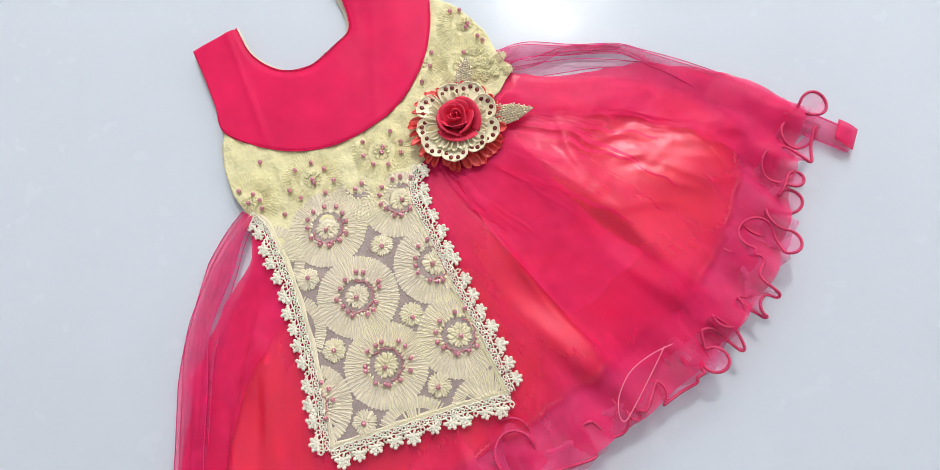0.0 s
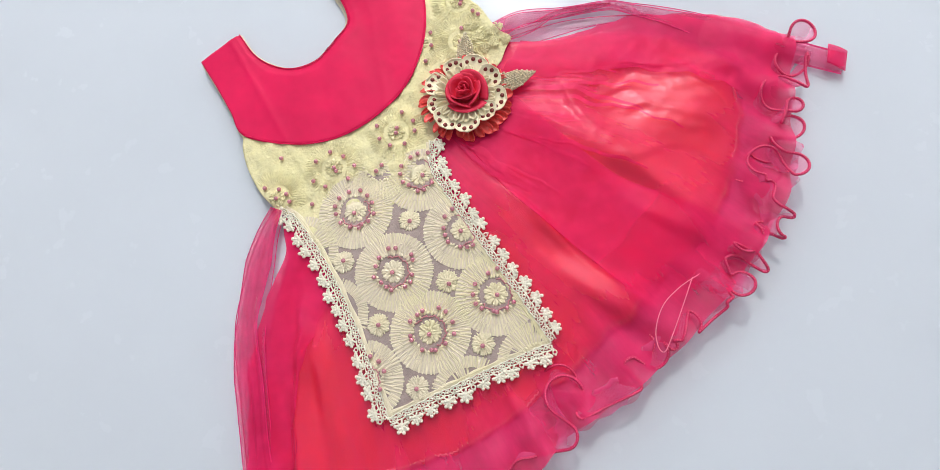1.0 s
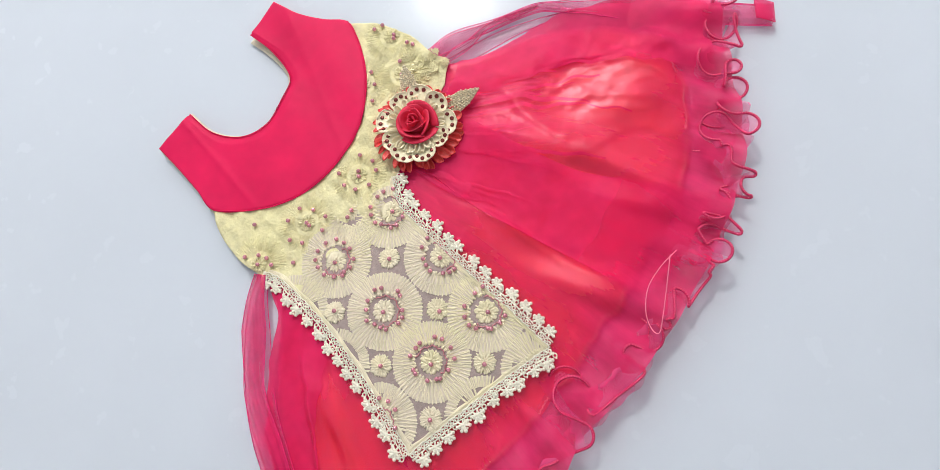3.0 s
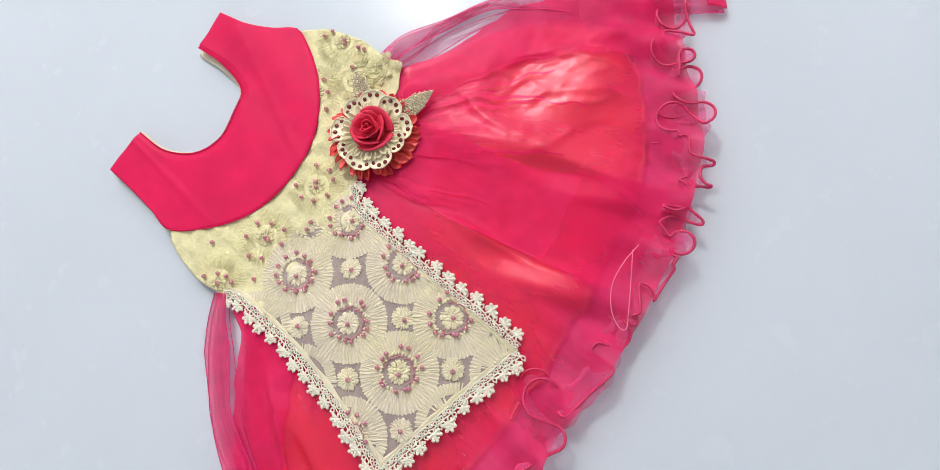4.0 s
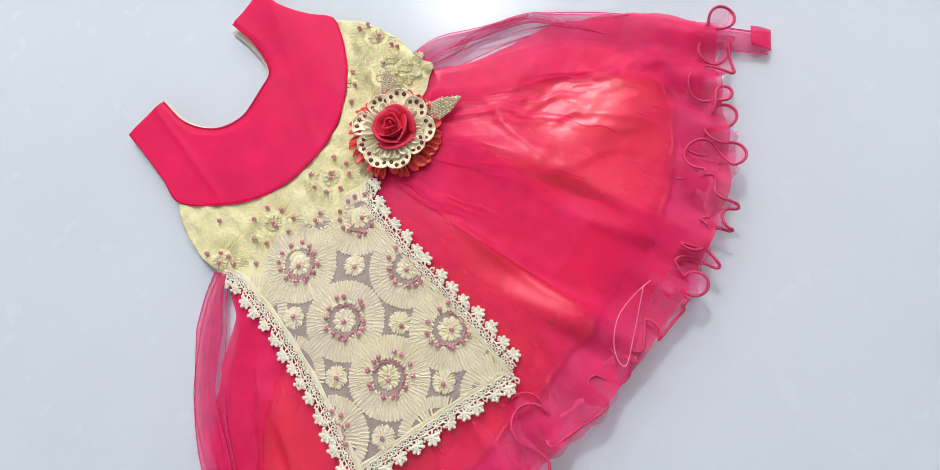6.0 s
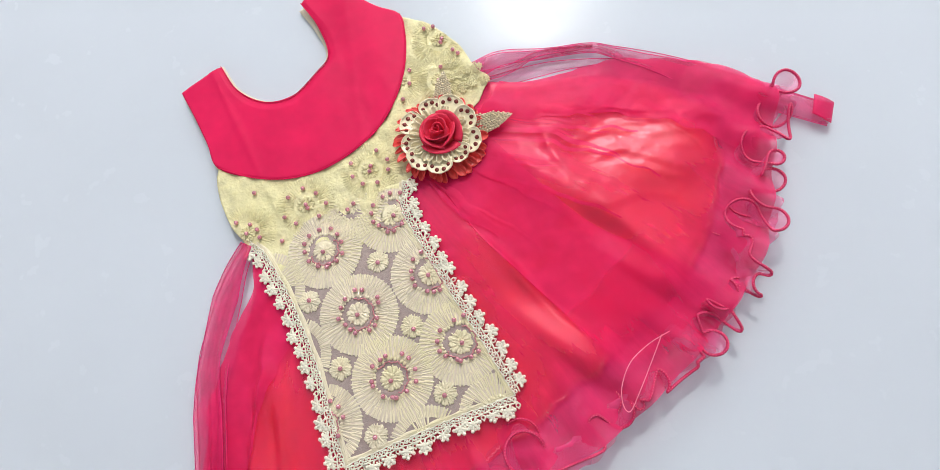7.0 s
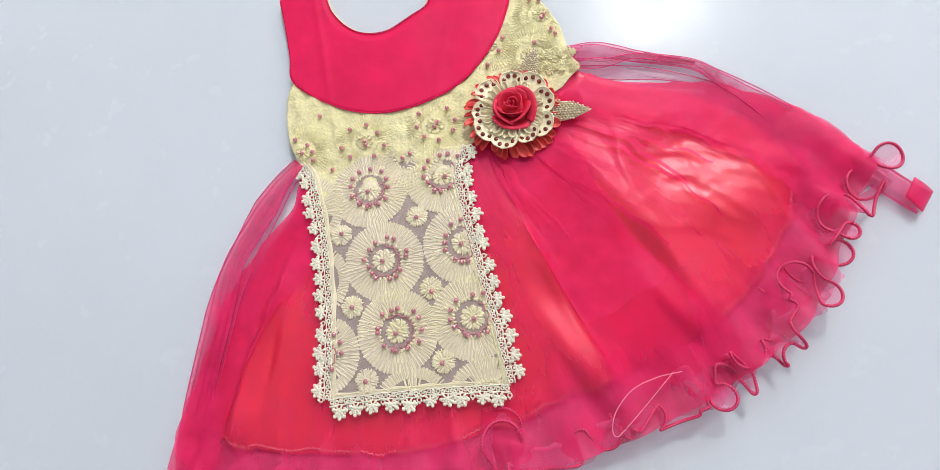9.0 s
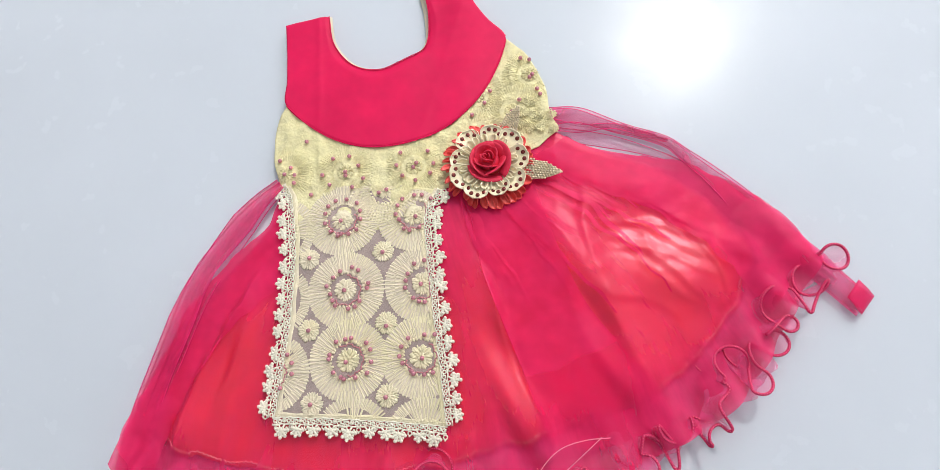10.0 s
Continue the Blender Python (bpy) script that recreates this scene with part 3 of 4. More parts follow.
# sash ribbons at both sides
def ribbon(name, path, widths, lift, mat, label, twist=0.3):
    mid = spline(path, 90)
    tan = np.gradient(mid, axis=0)
    tan /= np.linalg.norm(tan, axis=1, keepdims=True)
    side = np.stack([-tan[:, 1], tan[:, 0]], 1)
    wide = np.interp(np.linspace(0, 1, 90), np.linspace(0, 1, len(widths)), widths)
    rows = []
    for j, s in enumerate(np.linspace(-0.5, 0.5, 13)):
        xy = mid + side * (wide * s)[:, None]
        rows.append(np.column_stack([xy, lift + twist * np.sin(np.linspace(0, 9, 90) + 6 * s) * 0.5 + 0.12 * np.sin(s * 19)]))
    band = part(name, raw(*sheet(np.stack(rows, 1))), mat, dress, label)
    for row in (rows[0], rows[-1]):
        part("rolled_edge", raw(*tube(row + [0, 0, 0.03], 0.035, 5)), EDGE, band)
    return band


LEFT_SASH = [(-7.2, 9.0), (-9.0, 7.0), (-11.0, 3.8), (-12.8, 0.1), (-14.0, -5), (-15.1, -10), (-15.5, -14), (-15.2, -17)]
RIGHT_SASH = [(15.8, 16.4), (18.2, 16.6), (21.4, 15.6), (25.3, 14.4), (27.1, 13.0), (30.0, 10.4), (33.5, 7.0), (36.6, 4.2), (39.6, 1.3)]
CROSS_SASH = [(16.0, 15.5), (18.6, 15.2), (21.0, 15.35), (23.4, 14.9), (25.6, 14.2)]
LOWER_SASH = [(16.4, 14.8), (18.6, 14.5), (20.6, 14.1), (23.0, 13.5), (25.6, 12.8), (28.0, 11.9)]
for kk in range(2):
    ribbon("sash", [(a - 0.15 * kk, b + 0.1 * kk) for a, b in LEFT_SASH], (1.0, 2.2, 2.6 - kk, 2.3, 2.2, 2.4, 2.4), 0.7 + 0.3 * kk, ORGANZA if kk else TULLE, "sheer pink organza sash tie")
    ribbon("sash", [(a - 0.1 * kk, b - 0.25 * kk) for a, b in RIGHT_SASH], (1.6, 1.3 - 0.3 * kk, 0.8, 0.85, 1.5 - 0.3 * kk, 2.1, 2.1 - 0.4 * kk, 1.9, 1.8), 0.35 + 0.25 * kk, WEB, "sheer pink organza sash tie")
ribbon("sash", CROSS_SASH, (1.0, 0.8, 0.45, 0.4, 0.3), 0.6, WEB, "sheer pink organza sash tie")
ribbon("sash", LOWER_SASH, (1.0, 1.3, 1.2, 0.8, 0.5, 0.2), 0.4, TULLE, "sheer pink organza sash tie")
tip = np.array([[(39.2 + 0.95 * a - 0.95 * b, 3.1 - 1.2 * a - 1.4 * b, 0.75 + 0.12 * math.sin(3 * a + b)) for b in np.linspace(0, 1, 8)] for a in np.linspace(0, 1.0, 8)])
part("sash_end", raw(*sheet(tip, 0.05)), ORGANZA, dress, "folded crimson sash end")

# ---- the bodice ----
NECK = [(-5.4, 26.2), (-4.5, 23.2), (-2.4, 21.0), (0.2, 20.5), (2.7, 21.7), (4.3, 23.1), (4.2, 26.4), (3.4, 29.2)]
YOKE_OUT = [(-9.5, 25.1), (-8.9, 22.2), (-8.4, 19.2), (-8.0, 16.6), (-5.1, 14.4), (-2.1, 13.1), (1.0, 12.8), (4.2, 13.5), (6.8, 14.8), (8.8, 16.7), (10.3, 19.1), (11.3, 22.0), (11.5, 24.1), (9.8, 25.8), (8.2, 27.9), (7.0, 30.5)]


def body_height(x, y):
    x, y = np.asarray(x, float), np.asarray(y, float)
    return 0.75 + 0.10 * np.exp(-np.abs((x + 5.4 + 0.15 * (y - 20)) / 0.35)) + 0.07 * np.exp(-np.abs((x - 5.8 - 0.2 * (y - 20)) / 0.5)) + 0.16 * wavy(x, 0.4 * y, 3.4, 5.0) + 0.025 * wavy(x, y, 1.1, 9.0)


def strip(inner, outer, nu, nv, height, extra=0.0):
    a, b = spline(inner, nu), spline(outer, nu)
    w = np.linspace(0, 1, nv)[None, :, None]
    flat = a[:, None] * (1 - w) + b[:, None] * w
    return np.dstack([flat, height(flat[..., 0], flat[..., 1]) + extra])


back = strip([(a - 0.0, b + 0.42) for a, b in NECK[:5]] + [(4.0, 23.6), (3.7, 26.4), (2.9, 29.0)], [(a - 0.25, b - 0.1) for a, b in YOKE_OUT], 160, 12, lambda x, y: 0.22 + 0 * x)
part("back_lining", raw(*sheet(back, 0.06)), LINING, dress, "cream cotton lining of the back neckline")
yoke_p = strip(NECK, YOKE_OUT, 180, 26, body_height, 0.25)
yoke_p[:, :2, 2] -= 0.12
yoke = part("yoke", raw(*sheet(yoke_p[:, ::-1], 0.1)), YOKE, dress, "plain crimson yoke with a round neckline and two straps")
part("neck_piping", raw(*tube(np.column_stack([spline(NECK, 160), body_height(*spline(NECK, 160).T) + 0.2]), 0.04, 6)), YOKE, yoke)
arm = spline(YOKE_OUT[:4], 60)
part("armhole_binding", raw(*tube(np.column_stack([arm + [-0.08, 0], np.full(60, 0.45)]), 0.11, 6)), LINING, yoke)
seam = spline(YOKE_OUT[3:13], 220)
part("yoke_stitching", raw(*tube(np.column_stack([seam, body_height(*seam.T) + 0.25]), 0.05, 5, 0.4, 0.25)), YOKE, yoke)

BODICE_LOW = [(-7.3, 8.7), (-4.6, 6.9), (-2.9, 7.5), (-1.0, 8.6), (1.3, 7.4), (2.6, 6.6), (4.2, 8.4), (6.6, 8.9), (11.5, 11.6), (15.0, 13.3)]
BODICE_LEFT = [(-7.3, 8.7), (-8.3, 11.3), (-8.6, 14.4), (-8.0, 16.8)]
BODICE_RIGHT = [(15.0, 13.3), (15.7, 14.1), (16.6, 15.1), (15.8, 16.4), (15.4, 18.6), (14.2, 21.1), (13.1, 22.6), (11.4, 24.0)]
grid = coons(BODICE_LOW, [(a, b + 0.2) for a, b in YOKE_OUT[3:13]], BODICE_LEFT, BODICE_RIGHT, 150, 60)
z = body_height(grid[..., 0], grid[..., 1]) + 0.12
down = np.clip(np.linspace(0, 1, 60)[None, :] / 0.3, 0, 1)
z = z * down + (over_height(grid[..., 0], grid[..., 1]) + 0.12) * (1 - down)
z = np.maximum(z, over_height(grid[..., 0], grid[..., 1]) + 0.12)
z += 0.2 * wavy(grid[..., 0] * 1.4, grid[..., 1], 1.5, 21.0) * down
bodice = part("bodice", raw(*sheet(np.dstack([grid, z]), 0.1)), CREAM, dress, "yellowish cream embroidered lace bodice")
bodice_ring = np.vstack([grid[:, 0], grid[-1, :], grid[::-1, -1], grid[0, ::-1]])


def bodice_top(x, y):
    k = np.argmin(np.hypot(grid_b[..., 0] - x, grid_b[..., 1] - y))
    return float(z_b.reshape(-1)[k])


grid_b, z_b = grid, z

# ---- the apron panel ----
grid = coons(PANEL_LOW, PANEL_TOP, PANEL_LEFT, PANEL_RIGHT, 90, 120)


def panel_height(x, y):
    return over_height(x, y) + 0.16


apron = part("apron_panel", raw(*sheet(np.dstack([grid, panel_height(grid[..., 0], grid[..., 1])]), 0.08)), NET, dress, "taupe net apron panel covered with cream embroidered medallions")


def medallion_parts(cx, cy, radius, clip, top, turn, lift=0.05, ground=True):
    """Embroidered wheel: a ring of radial stitches, a small flower, and a stitched rim; only what lies in the cloth."""
    pieces, under = [], []
    rows = [(0.45, 0.73, 92), (0.72, 1.0, 124)]
    for r0, r1, n in rows:
        for k in range(n):
            a = turn + 2 * math.pi * (k + 0.3 * (r0 > 0.5)) / n + random.uniform(-0.02, 0.02)
            slant = (1 if k % 2 else -1) * random.uniform(0.5, 1.0) * math.pi / n
            ra, rb = radius * (r0 + random.uniform(-0.015, 0.01)), radius * (r1 + random.uniform(-0.03, 0.01))
            x0, y0, x1, y1 = cx + ra * math.cos(a), cy + ra * math.sin(a), cx + rb * math.cos(a + slant), cy + rb * math.sin(a + slant)
            if not inside(clip, [x0, x1], [y0, y1]).all():
                continue
            w0, w1 = 0.95 * ra * math.pi / n * 0.62, 0.95 * rb * math.pi / n * 0.76
            tx, ty = -math.sin(a), math.cos(a)
            z0, z1 = top(x0, y0) + (0.05 if ground else 0.0), top(x1, y1) + (0.05 if ground else 0.0)
            v = [(x0 - w0 * tx, y0 - w0 * ty, z0), (x0 + w0 * tx, y0 + w0 * ty, z0), (x1 + w1 * tx, y1 + w1 * ty, z1), (x1 - w1 * tx, y1 - w1 * ty, z1),
                 (x0, y0, z0 + lift), (x1, y1, z1 + lift)]
            pieces.append((v, [(0, 3, 5, 4), (1, 4, 5, 2), (2, 5, 3), (0, 4, 1)]))
    n = 48
    for r0, r1 in ((0.44, 0.72), (0.72, 0.98)) if ground else ():
        for k in range(n):
            q = [(r0, k), (r1, k), (r1, k + 1), (r0, k + 1)]
            pts = [(cx + radius * r * math.cos(2 * math.pi * j / n), cy + radius * r * math.sin(2 * math.pi * j / n)) for r, j in q]
            if inside(clip, [p[0] for p in pts], [p[1] for p in pts]).all():
                under.append(([(x, y, top(x, y) + 0.035) for x, y in pts], [(0, 1, 2, 3)]))
    petals = []
    for count, at, long, wide, high in ((9, 0.215, 0.085, 0.068, 0.05), (18, 0.25, 0.05, 0.022, 0.065), (12, 0.16, 0.07, 0.026, 0.085), (7, 0.07, 0.05, 0.034, 0.1)):
        for k in range(count):
            a = turn + 2 * math.pi * (k + random.uniform(-0.2, 0.2)) / count
            r = radius * (at + random.uniform(-0.02, 0.02))
            x, y = cx + r * math.cos(a), cy + r * math.sin(a)
            if inside(clip, x, y):
                petals.append(turned(blob((0, 0, 0), (long * radius, wide * radius, 0.04), 7, 4), a + random.uniform(-0.3, 0.3), x, y, top(x, y) + high))
    for k in range(30):
        a = turn + 2 * math.pi * (k + random.uniform(-0.3, 0.3)) / 30
        r = radius * random.uniform(0.425, 0.465)
        x, y = cx + r * math.cos(a), cy + r * math.sin(a)
        if ground and inside(clip, x, y):
            petals.append(turned(blob((0, 0, 0), (0.055 * radius, 0.036 * radius, 0.05), 6, 4), a + random.uniform(-0.5, 0.5), x, y, top(x, y) + 0.07))
    return pieces, under, petals


bead = raw(*blob((0, 0, 0), (0.185, 0.185, 0.18), 12, 8))


def pearl(x, y, top, owner, clip=None):
    if clip is None or inside(clip, x, y):
        part("pearl", bead, PEARL, owner, at=pose(CM * x, CM * y, CM * (top(x, y) + 0.2)))


def medallion(cx, cy, radius, clip, top, owner, turn=0.0, pearls=13, cloth=THREAD):
    plain = cloth is CREAM
    pieces, under, petals = medallion_parts(cx, cy, radius, clip, top, turn, 0.035 if plain else 0.032, not plain)
    if not pieces:
        return
    wheel = part("medallion", raw(*merged(*pieces), False), cloth, owner)
    if under:
        part("stitched_ground", raw(*merged(*under)), BACKING, wheel)
    if not plain and inside(clip, cx, cy):
        rim = [(cx + 0.44 * radius * math.cos(t), cy + 0.44 * radius * math.sin(t)) for t in np.linspace(0, 2 * math.pi, 33)[:-1]]
        rim = [p for p in rim if inside(clip, *p)]
        part("net_eye", raw([(x, y, top(x, y) + 0.032) for x, y in rim] + [(cx, cy, top(cx, cy) + 0.032)], [(i, (i + 1) % len(rim), len(rim)) for i in range(len(rim))]), NET, wheel)
    if petals:
        if not plain and inside(clip, cx, cy):
            petals.append(blob((cx, cy, top(cx, cy) + 0.04), (0.27 * radius, 0.27 * radius, 0.03), 16, 4))
        part("stitched_flower", raw(*merged(*petals)), cloth, wheel)
    if pearls and not plain:
        # loose rose thread on which the pearls are sewn
        t = np.linspace(turn * 2 + 3.0, turn * 2 + 3.0 + random.uniform(2.6, 4.2), 70)
        r = radius * (0.375 + 0.02 * np.sin(t * 9) + 0.012 * np.sin(t * 23))
        line = np.column_stack([cx + r * np.cos(t), cy + r * np.sin(t)])
        line = line[inside(clip, line[:, 0], line[:, 1])]
        if len(line) > 8:
            part("sewing_thread", raw(*tube(np.column_stack([line, [panel_top(x, y) + 0.09 for x, y in line]]), 0.05, 6, 0.45, 0.22)), ROSETHREAD, wheel)
    for k in range(pearls):
        a = turn + 2 * math.pi * (k + random.uniform(-0.35, 0.35)) / pearls
        r = radius * (0.5 + 0.08 * math.sin(a + turn) + random.uniform(-0.05, 0.05))
        pearl(cx + r * math.cos(a), cy + r * math.sin(a), top, owner, clip)
    pearl(cx + random.uniform(-0.2, 0.25), cy - random.uniform(0, 0.25), top, owner, clip)


def small_flower(cx, cy, radius, clip, top, owner, turn=0.0):
    pieces = []
    for count, at, long, wide, high in ((8, 0.64, 0.31, 0.25, 0.04), (24, 0.74, 0.2, 0.065, 0.06), (13, 0.42, 0.24, 0.08, 0.08), (7, 0.17, 0.16, 0.1, 0.1)):
        for k in range(count):
            a = turn + 2 * math.pi * (k + random.uniform(-0.2, 0.2)) / count
            r = radius * (at + random.uniform(-0.05, 0.05))
            x, y = cx + r * math.cos(a), cy + r * math.sin(a)
            if inside(clip, x, y):
                pieces.append(turned(blob((0, 0, 0), (long * radius, wide * radius, 0.035), 6, 4), a + random.uniform(-0.2, 0.2), x, y, top(x, y) + high))
    if not pieces:
        return
    if inside(clip, cx, cy):
        pieces.append(blob((cx, cy, top(cx, cy) + 0.03), (0.8 * radius, 0.8 * radius, 0.03), 16, 4))
    part("stitched_flower", raw(*merged(*pieces)), THREAD, owner)
    pearl(cx + random.uniform(-0.1, 0.1), cy + random.uniform(-0.3, 0.1), top, owner, clip)


RX, RY = np.arange(-12, 20.01, 0.2), np.arange(-14, 16.01, 0.2)
RASTER = panel_height(*np.meshgrid(RX, RY, indexing="ij"))


def panel_top(x, y):
    i, j = min(max((x + 12) / 0.2, 0), len(RX) - 2), min(max((y + 14) / 0.2, 0), len(RY) - 2)
    a, b = int(i), int(j)
    f, g = i - a, j - b
    return float((RASTER[a, b] * (1 - f) + RASTER[a + 1, b] * f) * (1 - g) + (RASTER[a, b + 1] * (1 - f) + RASTER[a + 1, b + 1] * f) * g)


ground = coons([(-5.2, 5.0), (-2, 5.4), (2, 5.3), (6.0, 5.2)], PANEL_TOP, [(-5.2, 5.0), (-6.0, 7.3), (-7.0, 9.2)], [(6.0, 5.2), (5.9, 6.7), (6.7, 9.1)], 60, 24)
for strip_in in (PANEL_LEFT, PANEL_LOW, PANEL_RIGHT):
    edge_line = spline(strip_in, 120)
    way = np.gradient(edge_line, axis=0)
    way /= np.linalg.norm(way, axis=1, keepdims=True)
    across = np.stack([-way[:, 1], way[:, 0]], 1) * (-1 if strip_in is PANEL_LEFT else 1)
    wide = 0.38 + 0.05 * np.sin(np.arange(120) * 0.31)
    band = np.stack([edge_line + across * (wide * k)[:, None] for k in (0.0, 0.35, 0.7, 1.0)], 1)
    part("hem_band", raw(*sheet(np.dstack([band, panel_height(band[..., 0], band[..., 1]) + 0.045]), 0.02)), THREAD, apron)
part("embroidered_ground", raw(*sheet(np.dstack([ground, panel_height(ground[..., 0], ground[..., 1]) + 0.025]), 0.02)), CREAM, apron)
for cx, cy, turn in ((-1.2, 6.0, 0.1), (0.0, 0.0, 0.5), (0.95, -5.5, 0.9), (4.9, 6.7, 0.3), (6.3, 0.9, 0.7), (6.7, -4.85, 0.2)):
    medallion(cx, cy, 3.2, panel_ring, panel_top, apron, turn)
for cx, cy, count in ((-5.1, -6.9, 11), (7.6, -10.8, 0), (2.0, -11.2, 0), (-5.9, -1.2, 0), (-6.4, 4.6, 0), (2.1, 9.0, 0)):
    medallion(cx, cy, 3.1, panel_ring, panel_top, apron, 0.4, count)
for cx, cy in ((2.7, 3.4), (3.65, -2.4), (4.35, -7.9), (-2.6, -3.4), (-3.5, 2.4), (-1.5, -9.0)):
    small_flower(cx, cy, 1.0, panel_ring, panel_top, apron, cx)
for cx, cy in ((-1.6, 10.4), (4.4, 11.1), (-7.0, 10.0), (13.9, 20.2), (9.3, 18.0), (12.6, 16.6)):
    medallion(cx, cy, 2.5, bodice_ring, bodice_top, bodice, cx, 0, CREAM)
BODICE_PEARLS = [(-5.5, 13.1), (-1.4, 11.8), (-0.5, 11.0), (-2.8, 11.5), (-3.6, 10.0), (-1.5, 10.0), (-0.8, 9.0), (0.1, 9.8), (-2.8, 9.1), (1.6, 8.6), (3.1, 12.3),
                 (4.6, 11.4), (5.5, 12.5), (2.9, 11.1), (3.5, 10.2), (4.7, 9.8), (6.1, 11.4), (5.9, 10.5), (-7.7, 11.2), (-6.6, 10.6), (-6.1, 9.9), (-6.1, 9.2),
                 (-4.4, 8.2), (13.8, 21.5), (13.0, 21.7), (14.6, 18.6), (14.9, 18.1), (10.5, 18.4), (9.1, 16.0), (13.9, 19.8), (10.1, 17.2), (13.1, 17.6)]
for x, y in BODICE_PEARLS:
    pearl(x, y, bodice_top, bodice)


# ---- lace border of the apron ----
def lace_unit(pitch, lean):
    """One repeat of the guipure lace: an open looped braid, and a fan of knobbly fingers outward (+y)."""
    pieces = []
    cx, cy = 0.12 * lean, 0.82
    for k, a in enumerate((-96, -48, -2, 46, 94)):
        t = radians(90 + a - 16 * lean + random.uniform(-7, 7))
        r = random.uniform(0.48, 0.58) - 0.06 * abs(a) / 96
        pieces.append(turned(blob((0, 0, 0), (0.24, 0.125, 0.11), 7, 5), t, cx + 0.52 * r * math.cos(t), cy + 0.52 * r * math.sin(t), 0.02))
        pieces.append(blob((cx + r * math.cos(t), cy + r * math.sin(t), 0.03), (0.15, 0.15, 0.11), 7, 4))
        pieces.append(blob((cx + 0.8 * r * math.cos(t + 0.4), cy + 0.8 * r * math.sin(t + 0.4), 0.0), (0.11, 0.11, 0.08), 6, 4))
    pieces.append(blob((cx, cy, 0.04), (0.22, 0.2, 0.11), 8, 5))
    for x in (-0.14, 0.14):
        pieces.append(tube([(x * 1.6, 0.42, 0.02), (x + 0.5 * cx, 0.6, 0.05), (cx + 0.4 * x, cy, 0.03)], 0.07, 6, 0.3, 0.2))
    for k in range(4):
        x = (k - 1.5) * pitch / 4
        pieces.append(ring((x, 0.2 + 0.03 * (-1) ** k, 0.03), 0.125, 0.06, 8))
        pieces.append(turned(blob((0, 0, 0), (0.15, 0.06, 0.07), 6, 4), random.uniform(0, 3), x + random.uniform(-0.1, 0.1), random.uniform(0.0, 0.42), 0.05))
    for y, wide in ((-0.03, 0.055), (0.43, 0.065)):
        pieces.append(tube([(-pitch / 2 - 0.05, y, 0.03), (-pitch / 4, y + 0.04, 0.05), (0, y - 0.02, 0.04), (pitch / 4, y + 0.04, 0.05), (pitch / 2 + 0.05, y, 0.03)], wide, 6, 0.35, 0.2))
    pieces.append(ring((-pitch / 2, 0.66, 0.02), 0.15, 0.06, 9))
    pieces.append(blob((-pitch / 2, 0.86, 0.02), (0.09, 0.09, 0.08), 6, 4))
    return raw(*merged(*pieces))


def lace_edge(path, outward):
    """A row of repeats along an edge; outward is 1 or -1 for the side that the fans point to."""
    fine = spline(path, 400)
    length = np.linalg.norm(np.diff(fine, axis=0), axis=1).sum()
    count = max(2, round(length / 1.38))
    pitch = length / count
    units = [lace_unit(pitch, lean) for lean in (-1.0, -0.2, 0.5, 1.0)]
    stops = spline(path, 2 * count + 1)
    for k in range(count):
        x, y = stops[2 * k + 1]
        tx, ty = stops[2 * k + 2] - stops[2 * k]
        a = math.degrees(math.atan2(ty, tx)) + (0 if outward > 0 else 180)
        size = random.uniform(0.93, 1.07)
        m = pose(CM * x, CM * y, CM * (panel_top(x, y) + 0.08), random.uniform(-5, 5), random.uniform(-5, 5), a + random.uniform(-5, 5))
        part("lace_motif", units[random.randrange(4)], GUIPURE, apron, at=m @ Matrix.Diagonal((size, random.uniform(0.9, 1.1), 1, 1)))


lace_edge(PANEL_LEFT, 1)
lace_edge(PANEL_LOW, -1)
lace_edge(PANEL_RIGHT, -1)
for path in (PANEL_LEFT, PANEL_LOW, PANEL_RIGHT):
    inner = spline(path, 160)
    tan = np.gradient(inner, axis=0)
    tan /= np.linalg.norm(tan, axis=1, keepdims=True)
    off = np.stack([-tan[:, 1], tan[:, 0]], 1) * (-0.25 if path is PANEL_LEFT else 0.25)
    inner = inner + off
    part("seam_cord", raw(*tube(np.column_stack([inner, [panel_top(x, y) + 0.06 for x, y in inner]]), 0.035, 5, 0.4, 0.3)), THREAD, apron)
sleeve_lace = lace_unit(1.3, 0.3)
for k in range(14):
    x, y = 13.5 + 0.72 * (k % 4) + random.uniform(-0.15, 0.15), 15.6 + 0.55 * (k // 4) - 0.2 * (k % 4) + random.uniform(-0.1, 0.1)
    part("lace_motif", sleeve_lace, CREAM, bodice, at=pose(CM * x, CM * y, CM * (bodice_top(x, y) + 0.04 + 0.04 * (k % 3)), random.uniform(-12, 12), random.uniform(-12, 12), 130 + 47 * k) @ Matrix.Scale(0.6, 4))

# ---- flower brooch ----
BX, BY, BZ = 10.9, 11.2, 1.25
brooch = tagged(new("flower_brooch"), "red fabric rose brooch with ivory petals and glitter leaves", "brooch")
brooch.location = (CM * BX, CM * BY, CM * BZ)
part("backing", raw(*blob((0, 0, 0), (2.6, 2.6, 0.35), 24, 6)), CORAL, brooch)


